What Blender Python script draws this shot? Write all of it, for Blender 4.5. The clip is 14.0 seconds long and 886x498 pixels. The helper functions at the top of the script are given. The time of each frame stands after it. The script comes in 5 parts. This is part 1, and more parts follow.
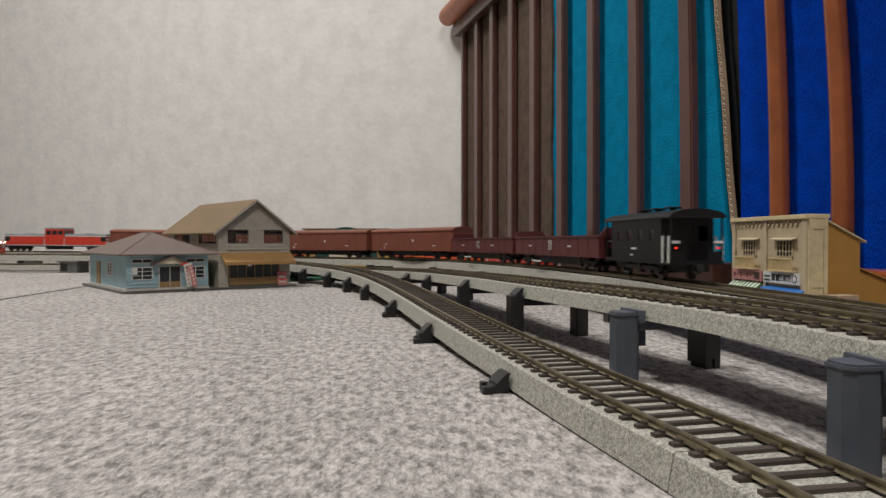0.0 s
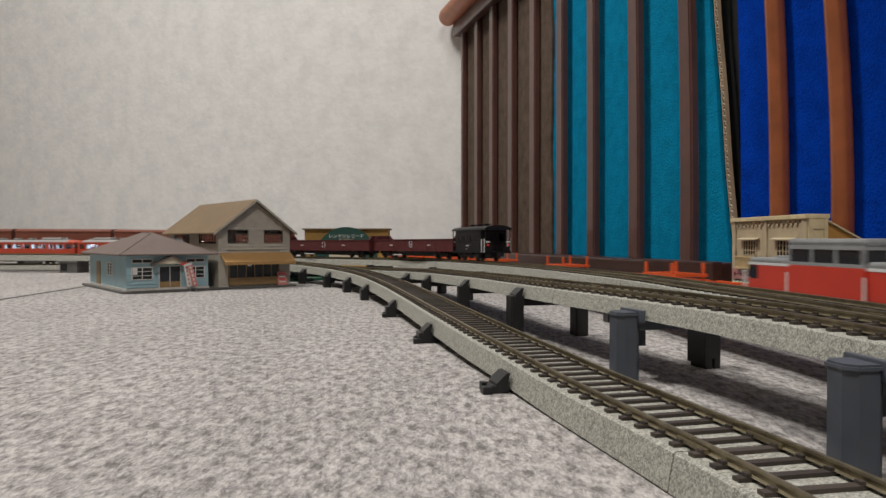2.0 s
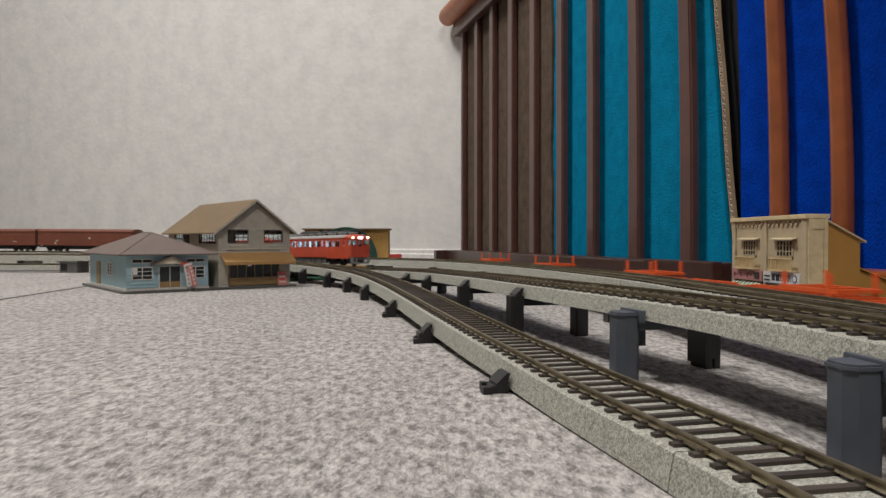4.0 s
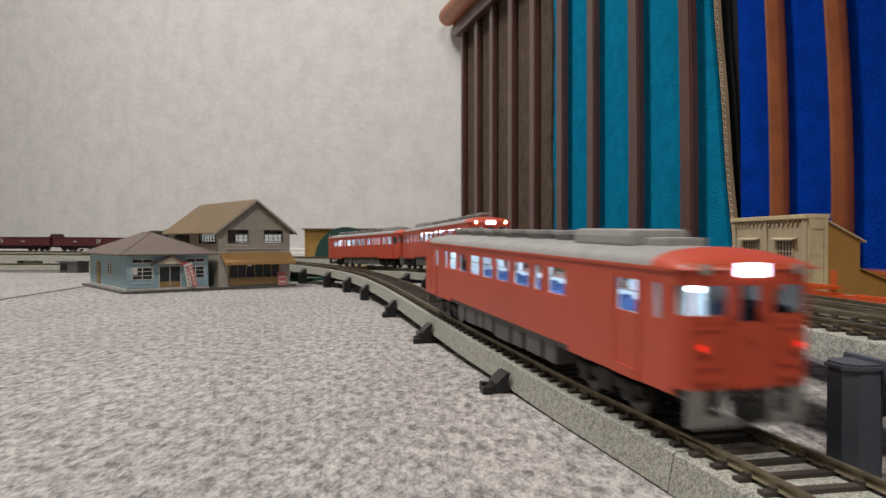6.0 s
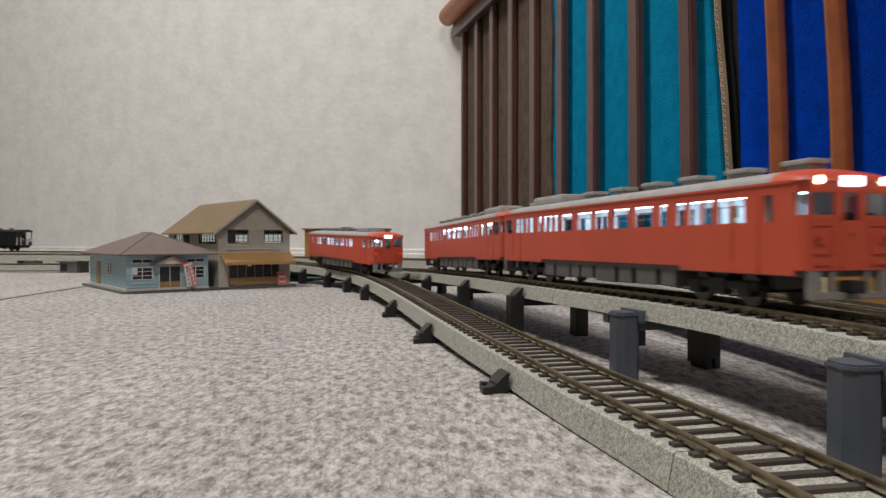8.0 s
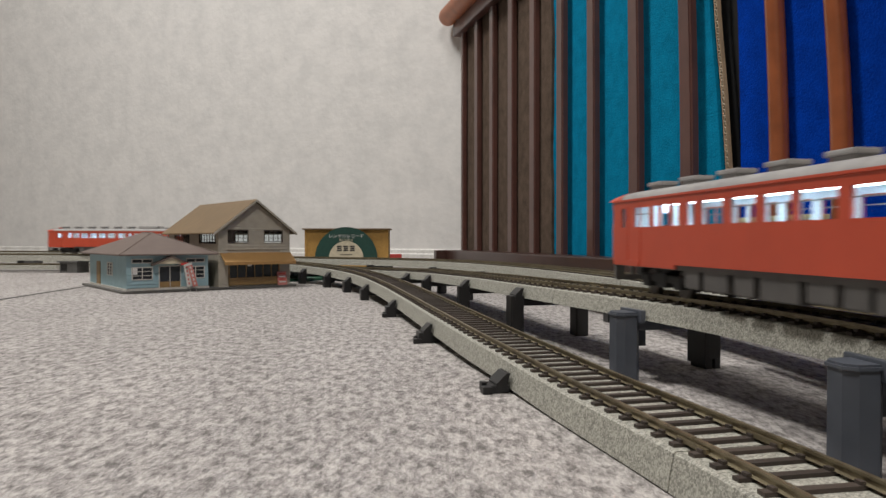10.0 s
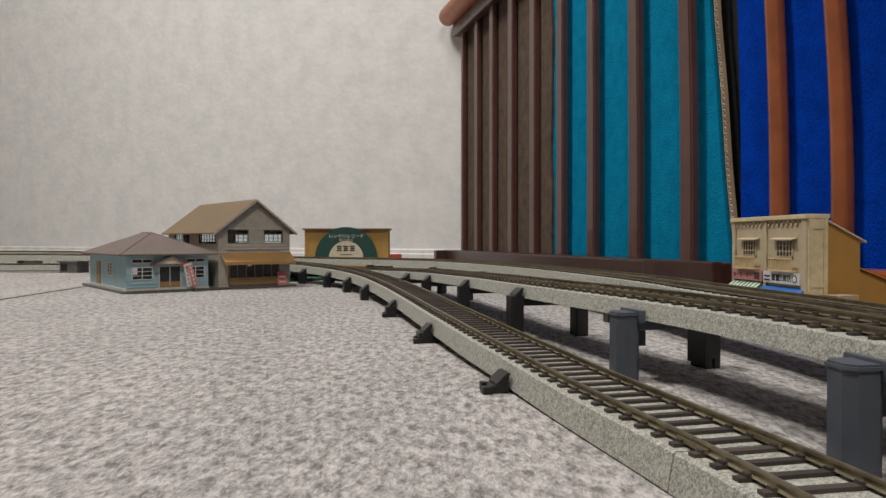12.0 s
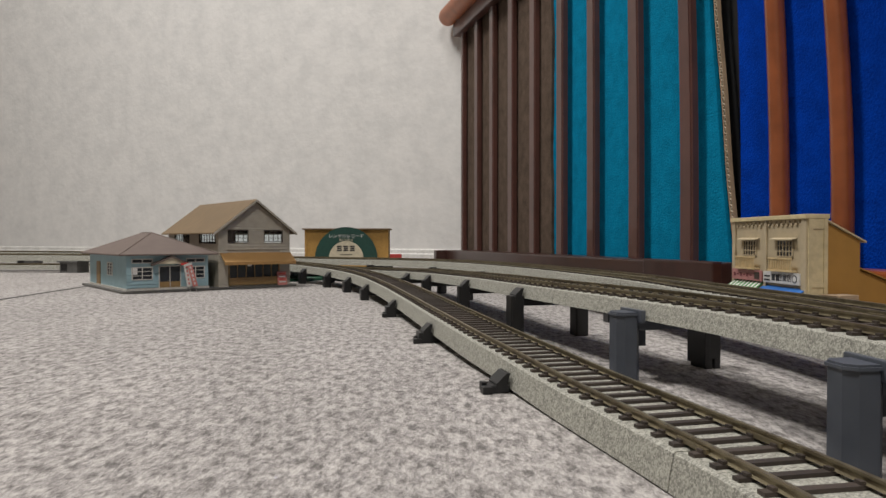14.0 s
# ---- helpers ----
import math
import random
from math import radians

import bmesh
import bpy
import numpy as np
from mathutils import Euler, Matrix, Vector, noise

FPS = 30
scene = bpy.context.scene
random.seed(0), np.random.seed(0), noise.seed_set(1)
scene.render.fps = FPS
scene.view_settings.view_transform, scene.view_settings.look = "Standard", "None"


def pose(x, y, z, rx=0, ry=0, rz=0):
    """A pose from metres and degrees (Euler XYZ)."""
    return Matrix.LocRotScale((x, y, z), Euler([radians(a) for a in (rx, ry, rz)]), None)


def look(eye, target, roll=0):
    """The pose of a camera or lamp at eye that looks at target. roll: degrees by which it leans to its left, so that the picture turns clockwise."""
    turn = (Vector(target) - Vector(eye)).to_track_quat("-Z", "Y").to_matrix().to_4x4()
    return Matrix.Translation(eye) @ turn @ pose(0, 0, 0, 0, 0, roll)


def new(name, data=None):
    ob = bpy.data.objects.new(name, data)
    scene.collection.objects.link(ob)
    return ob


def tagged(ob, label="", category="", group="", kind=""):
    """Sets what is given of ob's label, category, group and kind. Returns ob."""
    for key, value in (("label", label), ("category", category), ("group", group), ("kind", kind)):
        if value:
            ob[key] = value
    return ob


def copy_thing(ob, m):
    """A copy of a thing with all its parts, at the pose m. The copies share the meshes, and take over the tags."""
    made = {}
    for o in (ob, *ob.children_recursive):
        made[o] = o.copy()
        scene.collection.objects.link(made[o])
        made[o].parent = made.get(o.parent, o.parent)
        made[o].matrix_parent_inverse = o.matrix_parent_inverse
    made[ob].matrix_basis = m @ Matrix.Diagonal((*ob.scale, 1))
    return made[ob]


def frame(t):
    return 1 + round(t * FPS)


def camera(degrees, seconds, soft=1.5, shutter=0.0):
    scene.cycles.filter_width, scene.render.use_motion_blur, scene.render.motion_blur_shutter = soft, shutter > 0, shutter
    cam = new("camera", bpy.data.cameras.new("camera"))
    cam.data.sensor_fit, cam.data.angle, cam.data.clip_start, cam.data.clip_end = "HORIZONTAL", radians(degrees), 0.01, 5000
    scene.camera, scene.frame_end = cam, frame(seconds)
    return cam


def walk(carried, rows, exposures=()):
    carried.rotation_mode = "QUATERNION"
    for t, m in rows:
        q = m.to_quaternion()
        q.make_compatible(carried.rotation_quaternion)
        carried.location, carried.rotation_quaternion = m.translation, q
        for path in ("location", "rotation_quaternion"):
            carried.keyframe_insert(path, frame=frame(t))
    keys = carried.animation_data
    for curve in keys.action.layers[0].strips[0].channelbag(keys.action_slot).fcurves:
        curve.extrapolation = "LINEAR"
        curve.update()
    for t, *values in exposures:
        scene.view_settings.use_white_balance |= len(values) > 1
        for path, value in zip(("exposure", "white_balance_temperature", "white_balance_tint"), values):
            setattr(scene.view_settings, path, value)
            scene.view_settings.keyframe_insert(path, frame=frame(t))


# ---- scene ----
# A model railway, 1 to 80, on a carpeted floor. Lengths below are in millimetres where a name ends in mm or a helper says so.
MM = 0.001
cam = camera(65.0, 14.0, soft=1.5, shutter=0.5)
CAM_POSE = pose(0, 0, 0.058, 90 - 0.79, 0, 0)
walk(cam, [(0.0, CAM_POSE), (14.0, CAM_POSE)])

# ---- light: two ceiling lamps in a windowless room ----
world = bpy.data.worlds.new("room_air")
scene.world = world
world.use_nodes = True
world.node_tree.nodes["Background"].inputs[0].default_value = (1.0, 0.95, 0.88, 1)
world.node_tree.nodes["Background"].inputs[1].default_value = 0.05
for (lx, ly), watts in (((-1.12, 0.68), 57), ((0.0, -1.05), 41)):
    lamp = bpy.data.lights.new("ceiling_light", "AREA")
    lamp.shape, lamp.size, lamp.size_y, lamp.energy = "RECTANGLE", 0.45, 0.35, watts
    lamp.color = (1.0, 0.965, 0.93)
    lamp_ob = new("ceiling_light", lamp)
    lamp_ob.matrix_basis = look((lx, ly, 2.38), (lx, ly + 0.001, 0.0))
    tagged(lamp_ob, "warm white ceiling light panel over the layout", "lamp", "ceiling lights")
scene.view_settings.exposure = 0.0


# ---- materials ----
def mat(name, color, rough=0.5, metal=0.0, spots=None, scale=200.0, amount=0.25, bump=0.0, bump_scale=800.0,
        emit=None, strength=0.0, coat=0.0, random_amount=0.0, spec=0.5):
    """A surface with two scales of variation: broad wear and fine grain."""
    m = bpy.data.materials.new(name)
    m.use_nodes = True
    nt = m.node_tree
    b = nt.nodes["Principled BSDF"]
    b.inputs["Roughness"].default_value = rough
    b.inputs["Metallic"].default_value = metal
    b.inputs["Coat Weight"].default_value = coat
    b.inputs["Specular IOR Level"].default_value = spec
    co = nt.nodes.new("ShaderNodeTexCoord")
    n1 = nt.nodes.new("ShaderNodeTexNoise")
    n1.inputs["Scale"].default_value, n1.inputs["Detail"].default_value = scale, 4
    n2 = nt.nodes.new("ShaderNodeTexNoise")
    n2.inputs["Scale"].default_value, n2.inputs["Detail"].default_value = scale * 0.12, 3
    nt.links.new(co.outputs["Object"], n1.inputs["Vector"])
    nt.links.new(co.outputs["Object"], n2.inputs["Vector"])
    add = nt.nodes.new("ShaderNodeMath")
    add.operation = "ADD"
    nt.links.new(n1.outputs["Fac"], add.inputs[0])
    nt.links.new(n2.outputs["Fac"], add.inputs[1])
    ramp = nt.nodes.new("ShaderNodeMapRange")
    ramp.inputs["From Min"].default_value, ramp.inputs["From Max"].default_value = 0.75, 1.25
    nt.links.new(add.outputs[0], ramp.inputs["Value"])
    mix = nt.nodes.new("ShaderNodeMix")
    mix.data_type = "RGBA"
    dark = spots or tuple(c * (1 - amount) for c in color)
    mix.inputs["A"].default_value = (*dark, 1)
    mix.inputs["B"].default_value = (*color, 1)
    nt.links.new(ramp.outputs["Result"], mix.inputs["Factor"])
    out = mix.outputs["Result"]
    if random_amount:
        info = nt.nodes.new("ShaderNodeObjectInfo")
        val = nt.nodes.new("ShaderNodeMapRange")
        val.inputs["To Min"].default_value, val.inputs["To Max"].default_value = 1 - random_amount, 1 + random_amount
        nt.links.new(info.outputs["Random"], val.inputs["Value"])
        hsv = nt.nodes.new("ShaderNodeHueSaturation")
        nt.links.new(val.outputs["Result"], hsv.inputs["Value"])
        nt.links.new(out, hsv.inputs["Color"])
        out = hsv.outputs["Color"]
    nt.links.new(out, b.inputs["Base Color"])
    if bump:
        n3 = nt.nodes.new("ShaderNodeTexNoise")
        n3.inputs["Scale"].default_value, n3.inputs["Detail"].default_value = bump_scale, 3
        nt.links.new(co.outputs["Object"], n3.inputs["Vector"])
        bm_ = nt.nodes.new("ShaderNodeBump")
        bm_.inputs["Strength"].default_value, bm_.inputs["Distance"].default_value = bump, 0.001
        nt.links.new(n3.outputs["Fac"], bm_.inputs["Height"])
        nt.links.new(bm_.outputs["Normal"], b.inputs["Normal"])
    if emit:
        b.inputs["Emission Color"].default_value = (*emit, 1)
        b.inputs["Emission Strength"].default_value = strength
    return m


def carpet_material():
    m = bpy.data.materials.new("needle_felt_carpet")
    m.use_nodes = True
    nt = m.node_tree
    b = nt.nodes["Principled BSDF"]
    b.inputs["Roughness"].default_value = 0.95
    co = nt.nodes.new("ShaderNodeTexCoord")
    mp = nt.nodes.new("ShaderNodeMapping")
    mp.inputs["Scale"].default_value = (1.15, 0.53, 1.0)
    mp.inputs["Rotation"].default_value = (0, 0, radians(8))
    nt.links.new(co.outputs["Object"], mp.inputs["Vector"])
    big = nt.nodes.new("ShaderNodeTexNoise")
    big.inputs["Scale"].default_value, big.inputs["Detail"].default_value = 430, 5
    big.inputs["Roughness"].default_value = 0.72
    big.inputs["Distortion"].default_value = 0.6
    fine = nt.nodes.new("ShaderNodeTexNoise")
    fine.inputs["Scale"].default_value, fine.inputs["Detail"].default_value = 900, 3
    wide = nt.nodes.new("ShaderNodeTexNoise")
    wide.inputs["Scale"].default_value, wide.inputs["Detail"].default_value = 14, 3
    for n in (big, fine, wide):
        nt.links.new(mp.outputs["Vector"], n.inputs["Vector"])
    ramp = nt.nodes.new("ShaderNodeValToRGB")
    e = ramp.color_ramp.elements
    e[0].position, e[0].color = 0.395, (0.135, 0.125, 0.118, 1)
    e[1].position, e[1].color = 0.585, (0.46, 0.435, 0.415, 1)
    mid = e.new(0.48)
    mid.color = (0.285, 0.266, 0.255, 1)
    clump = nt.nodes.new("ShaderNodeTexNoise")
    clump.inputs["Scale"].default_value, clump.inputs["Detail"].default_value = 230, 4
    nt.links.new(mp.outputs["Vector"], clump.inputs["Vector"])
    blend = nt.nodes.new("ShaderNodeMix")
    blend.inputs["Factor"].default_value = 0.42
    nt.links.new(big.outputs["Fac"], blend.inputs["A"])
    nt.links.new(clump.outputs["Fac"], blend.inputs["B"])
    nt.links.new(blend.outputs["Result"], ramp.inputs["Fac"])
    mul = nt.nodes.new("ShaderNodeMix")
    mul.data_type, mul.blend_type = "RGBA", "OVERLAY"
    mul.inputs["Factor"].default_value = 0.5
    nt.links.new(ramp.outputs["Color"], mul.inputs["A"])
    nt.links.new(fine.outputs["Fac"], mul.inputs["B"])
    mul2 = nt.nodes.new("ShaderNodeMix")
    mul2.data_type, mul2.blend_type = "RGBA", "OVERLAY"
    mul2.inputs["Factor"].default_value = 0.25
    nt.links.new(mul.outputs["Result"], mul2.inputs["A"])
    nt.links.new(wide.outputs["Fac"], mul2.inputs["B"])
    nt.links.new(mul2.outputs["Result"], b.inputs["Base Color"])
    bump = nt.nodes.new("ShaderNodeBump")
    bump.inputs["Strength"].default_value, bump.inputs["Distance"].default_value = 0.7, 0.0012
    nt.links.new(fine.outputs["Fac"], bump.inputs["Height"])
    nt.links.new(bump.outputs["Normal"], b.inputs["Normal"])
    return m


def ballast_material():
    m = bpy.data.materials.new("speckled_ballast_plastic")
    m.use_nodes = True
    nt = m.node_tree
    b = nt.nodes["Principled BSDF"]
    b.inputs["Roughness"].default_value = 0.7
    co = nt.nodes.new("ShaderNodeTexCoord")
    v = nt.nodes.new("ShaderNodeTexVoronoi")
    v.inputs["Scale"].default_value = 2200
    n = nt.nodes.new("ShaderNodeTexNoise")
    n.inputs["Scale"].default_value, n.inputs["Detail"].default_value = 600, 4
    for q in (v, n):
        nt.links.new(co.outputs["Object"], q.inputs["Vector"])
    sep = nt.nodes.new("ShaderNodeSeparateColor")
    nt.links.new(v.outputs["Color"], sep.inputs["Color"])
    mean = nt.nodes.new("ShaderNodeMath")
    mean.operation = "MULTIPLY_ADD"
    mean.inputs[1].default_value = 0.5
    nt.links.new(sep.outputs["Red"], mean.inputs[0])
    half = nt.nodes.new("ShaderNodeMath")
    half.operation = "MULTIPLY"
    half.inputs[1].default_value = 0.55
    nt.links.new(n.outputs["Fac"], half.inputs[0])
    nt.links.new(half.outputs[0], mean.inputs[2])
    ramp = nt.nodes.new("ShaderNodeValToRGB")
    e = ramp.color_ramp.elements
    e[0].position, e[0].color = 0.18, (0.14, 0.138, 0.12, 1)
    e[1].position, e[1].color = 0.80, (0.48, 0.472, 0.41, 1)
    k = e.new(0.45)
    k.color = (0.265, 0.262, 0.225, 1)
    nt.links.new(mean.outputs[0], ramp.inputs["Fac"])
    nt.links.new(ramp.outputs["Color"], b.inputs["Base Color"])
    bump = nt.nodes.new("ShaderNodeBump")
    bump.inputs["Strength"].default_value, bump.inputs["Distance"].default_value = 0.6, 0.0006
    nt.links.new(mean.outputs[0], bump.inputs["Height"])
    nt.links.new(bump.outputs["Normal"], b.inputs["Normal"])
    return m


def wallpaper_material():
    m = bpy.data.materials.new("embossed_wallpaper")
    m.use_nodes = True
    nt = m.node_tree
    b = nt.nodes["Principled BSDF"]
    b.inputs["Roughness"].default_value = 0.75
    co = nt.nodes.new("ShaderNodeTexCoord")
    n1 = nt.nodes.new("ShaderNodeTexNoise")
    n1.inputs["Scale"].default_value, n1.inputs["Detail"].default_value = 16, 6
    n1.inputs["Roughness"].default_value = 0.65
    n2 = nt.nodes.new("ShaderNodeTexNoise")
    n2.inputs["Scale"].default_value, n2.inputs["Detail"].default_value = 60, 4
    for q in (n1, n2):
        nt.links.new(co.outputs["Object"], q.inputs["Vector"])
    ramp = nt.nodes.new("ShaderNodeValToRGB")
    e = ramp.color_ramp.elements
    e[0].position, e[0].color = 0.38, (0.60, 0.595, 0.58, 1)
    e[1].position, e[1].color = 0.60, (0.68, 0.67, 0.65, 1)
    nt.links.new(n1.outputs["Fac"], ramp.inputs["Fac"])
    nt.links.new(ramp.outputs["Color"], b.inputs["Base Color"])
    bump = nt.nodes.new("ShaderNodeBump")
    bump.inputs["Strength"].default_value, bump.inputs["Distance"].default_value = 0.35, 0.003
    nt.links.new(n2.outputs["Fac"], bump.inputs["Height"])
    nt.links.new(bump.outputs["Normal"], b.inputs["Normal"])
    return m


CARPET = carpet_material()
BALLAST = ballast_material()
WALLPAPER = wallpaper_material()
# Unseen ceiling and walls: their tones are lowered so less light bounces back.
CEILING = mat("ceiling_board", (0.52, 0.51, 0.49), 0.8)
UNSEEN_WALL = mat("dim_unseen_wall", (0.30, 0.27, 0.235), 0.8, scale=20, amount=0.1)
WHITE_TRIM = mat("white_vinyl_trim", (0.75, 0.74, 0.71), 0.45)
RAIL = mat("tarnished_nickel_rail", (0.30, 0.26, 0.17), 0.42, 0.75, spots=(0.17, 0.14, 0.09), scale=300)
SLEEPER = mat("brown_plastic_sleeper", (0.055, 0.042, 0.034), 0.6, random_amount=0.25, scale=500)
BLACK_PLASTIC = mat("black_plastic", (0.012, 0.012, 0.013), 0.42, scale=300)
GREY_PLASTIC = mat("dark_grey_plastic", (0.075, 0.085, 0.105), 0.45, scale=150, amount=0.15)
GREY_PIER = mat("grey_pier_plastic", (0.13, 0.13, 0.125), 0.5)
DARK_WOOD = mat("dark_stained_wood", (0.052, 0.023, 0.018), 0.35, scale=60, amount=0.35, coat=0.15)
BAR_WOOD = mat("brown_painted_slat", (0.098, 0.040, 0.031), 0.38, scale=40, amount=0.3, coat=0.35)
ORANGE_WOOD = mat("orange_stained_wood", (0.30, 0.085, 0.028), 0.3, scale=50, amount=0.3, coat=0.2)
ARM_ORANGE = mat("bright_orange_stained_wood", (0.52, 0.15, 0.04), 0.4, scale=50, amount=0.25)
FELT_BROWN = mat("brown_felt", (0.13, 0.095, 0.073), 0.97, scale=420, amount=0.4, bump=0.8, bump_scale=420, spec=0.05)
FELT_TEAL = mat("teal_felt", (0.003, 0.215, 0.385), 0.97, scale=420, amount=0.3, bump=1.0, bump_scale=420, spec=0.05)
FELT_BLUE = mat("royal_blue_felt", (0.0, 0.046, 0.41), 0.97, scale=420, amount=0.35, bump=1.0, bump_scale=420, spec=0.05)
CARDBOARD = mat("corrugated_cardboard", (0.42, 0.31, 0.20), 0.9, scale=300)
FLUTE = mat("pale_cardboard_flute", (0.55, 0.48, 0.37), 0.9, scale=300)
TRAIN_RED = mat("vermilion_coach_paint", (0.50, 0.070, 0.032), 0.42, scale=90, amount=0.1)
ROOF_GREY = mat("grey_coach_roof", (0.33, 0.32, 0.31), 0.6)
UNDER_GREY = mat("dark_grey_underframe", (0.115, 0.11, 0.105), 0.6)
UNDER_BLACK = mat("matt_black_underframe", (0.012, 0.012, 0.012), 0.6)
SKIRT = mat("light_grey_skirt", (0.22, 0.21, 0.2), 0.5)
SEAT_DARK = mat("dark_blue_desk", (0.012, 0.02, 0.05), 0.5)
SEAT_BLUE = mat("blue_seats", (0.05, 0.10, 0.27), 0.6)
CABIN_CREAM = mat("cream_cabin_lining", (0.66, 0.70, 0.72), 0.7)
WHEEL = mat("dark_steel_wheel", (0.10, 0.09, 0.08), 0.4, 0.8)
LED_WHITE = mat("cool_white_led", (0.8, 0.85, 0.9), 0.4, emit=(0.75, 0.88, 1.0), strength=16)
SIGN_LIT = mat("lit_destination_sign", (0.9, 0.85, 0.95), 0.4, emit=(0.90, 0.76, 1.0), strength=3.6)
HEAD_LIT = mat("lit_headlamp", (0.9, 0.85, 0.7), 0.3, emit=(1.0, 0.86, 0.60), strength=6)
HEAD_OFF = mat("unlit_headlamp", (0.35, 0.34, 0.32), 0.2)
TAIL_LIT = mat("lit_tail_lamp", (0.8, 0.02, 0.01), 0.3, emit=(1.0, 0.03, 0.015), strength=0.8)
TAIL_OFF = mat("unlit_tail_lamp", (0.35, 0.02, 0.015), 0.3)
WAGON_BROWN = mat("red_brown_wagon_paint", (0.185, 0.058, 0.034), 0.5, scale=90, amount=0.2)
WAGON_MAROON = mat("maroon_wagon_paint", (0.10, 0.022, 0.022), 0.5, scale=90, amount=0.2)
VAN_BLACK = mat("satin_black_van_paint", (0.006, 0.006, 0.007), 0.5, spec=0.3)
LOCO_RED = mat("red_locomotive_paint", (0.55, 0.045, 0.025), 0.4, scale=90, amount=0.12)
LOCO_GREY = mat("grey_locomotive_paint", (0.30, 0.31, 0.31), 0.45)
WHITE_PAINT = mat("white_line_paint", (0.7, 0.7, 0.68), 0.5)
WAGON_ORANGE = mat("orange_flat_wagon_paint", (0.75, 0.11, 0.02), 0.5)
DARK_GLASS = mat("dark_window_glass", (0.02, 0.024, 0.03), 0.12)


def glass_material():
    m = bpy.data.materials.new("clear_pane")
    m.use_nodes = True
    b = m.node_tree.nodes["Principled BSDF"]
    b.inputs["Base Color"].default_value = (0.9, 0.95, 0.97, 1)
    b.inputs["Roughness"].default_value = 0.05
    b.inputs["Transmission Weight"].default_value = 1.0
    b.inputs["IOR"].default_value = 1.05
    return m


GLASS = glass_material()


# ---- mesh helpers; all take millimetres ----
def box(bm, x0, x1, y0, y1, z0, z1, bevel=0.0):
    c = bmesh.ops.create_cube(bm, size=1.0, matrix=Matrix.Translation(((x0 + x1) / 2, (y0 + y1) / 2, (z0 + z1) / 2)) @
                              Matrix.Diagonal((x1 - x0, y1 - y0, z1 - z0, 1)))
    if bevel:
        edges = {e for v in c["verts"] for e in v.link_edges}
        bmesh.ops.bevel(bm, geom=list(edges), offset=bevel, segments=2, affect="EDGES", profile=0.6)
    return bm


def obox(bm, centre, size, turn, bevel=0.0):
    """A box turned by the matrix turn."""
    c = bmesh.ops.create_cube(bm, size=1.0, matrix=Matrix.Translation(centre) @ turn.to_4x4() @ Matrix.Diagonal((*size, 1)))
    if bevel:
        edges = {e for v in c["verts"] for e in v.link_edges}
        bmesh.ops.bevel(bm, geom=list(edges), offset=bevel, segments=2, affect="EDGES", profile=0.6)
    return bm


def cyl(bm, a, b, r, n=12, r2=None):
    """A round bar from a to b."""
    a, b = Vector(a), Vector(b)
    d = b - a
    m = Matrix.Translation((a + b) / 2) @ d.to_track_quat("Z", "Y").to_matrix().to_4x4()
    bmesh.ops.create_cone(bm, cap_ends=True, segments=n, radius1=r, radius2=r if r2 is None else r2, depth=d.length, matrix=m)
    return bm


def prism(bm, outline, y0, y1, axis="y"):
    """A flat outline of (u, z) drawn out from y0 to y1 along y (or along x, with u as y)."""
    def at(u, z, w):
        return (u, w, z) if axis == "y" else (w, u, z) if axis == "x" else (u, z, w)
    a = [bm.verts.new(at(u, z, y0)) for u, z in outline]
    b = [bm.verts.new(at(u, z, y1)) for u, z in outline]
    n = len(outline)
    for i in range(n):
        bm.faces.new((a[i], a[(i + 1) % n], b[(i + 1) % n], b[i]))
    bm.faces.new(a[::-1])
    bm.faces.new(b)
    bmesh.ops.recalc_face_normals(bm, faces=bm.faces)
    return bm


def mesh_of(name, bm, material, smooth=False):
    bmesh.ops.scale(bm, vec=(MM, MM, MM), verts=bm.verts)
    me = bpy.data.meshes.new(name)
    bm.to_mesh(me)
    bm.free()
    me.materials.append(material)
    if smooth:
        for p in me.polygons:
            p.use_smooth = True
    return me


def part(name, bm, material, parent, label="", smooth=False):
    ob = new(name, mesh_of(name, bm, material, smooth))
    ob.parent = parent
    if label:
        tagged(ob, label)
    return ob


def thing(name, label, category, m=None, group="", kind=""):
    ob = new(name)
    ob.empty_display_size = 0.02
    if m is not None:
        ob.matrix_basis = m
    return tagged(ob, label, category, group, kind)


def plan(x, y, z=0.0, turn=0.0):
    """A pose from millimetres and degrees about the vertical."""
    return pose(x * MM, y * MM, z * MM, 0, 0, turn)


def B():
    return bmesh.new()


# ---- the room ----
WALL_A, WALL_B = Vector((-3200, 3206)), Vector((1000, 1274))
WALL_DIR = (WALL_B - WALL_A).normalized()
WALL_N = Vector((-WALL_DIR.y, WALL_DIR.x))


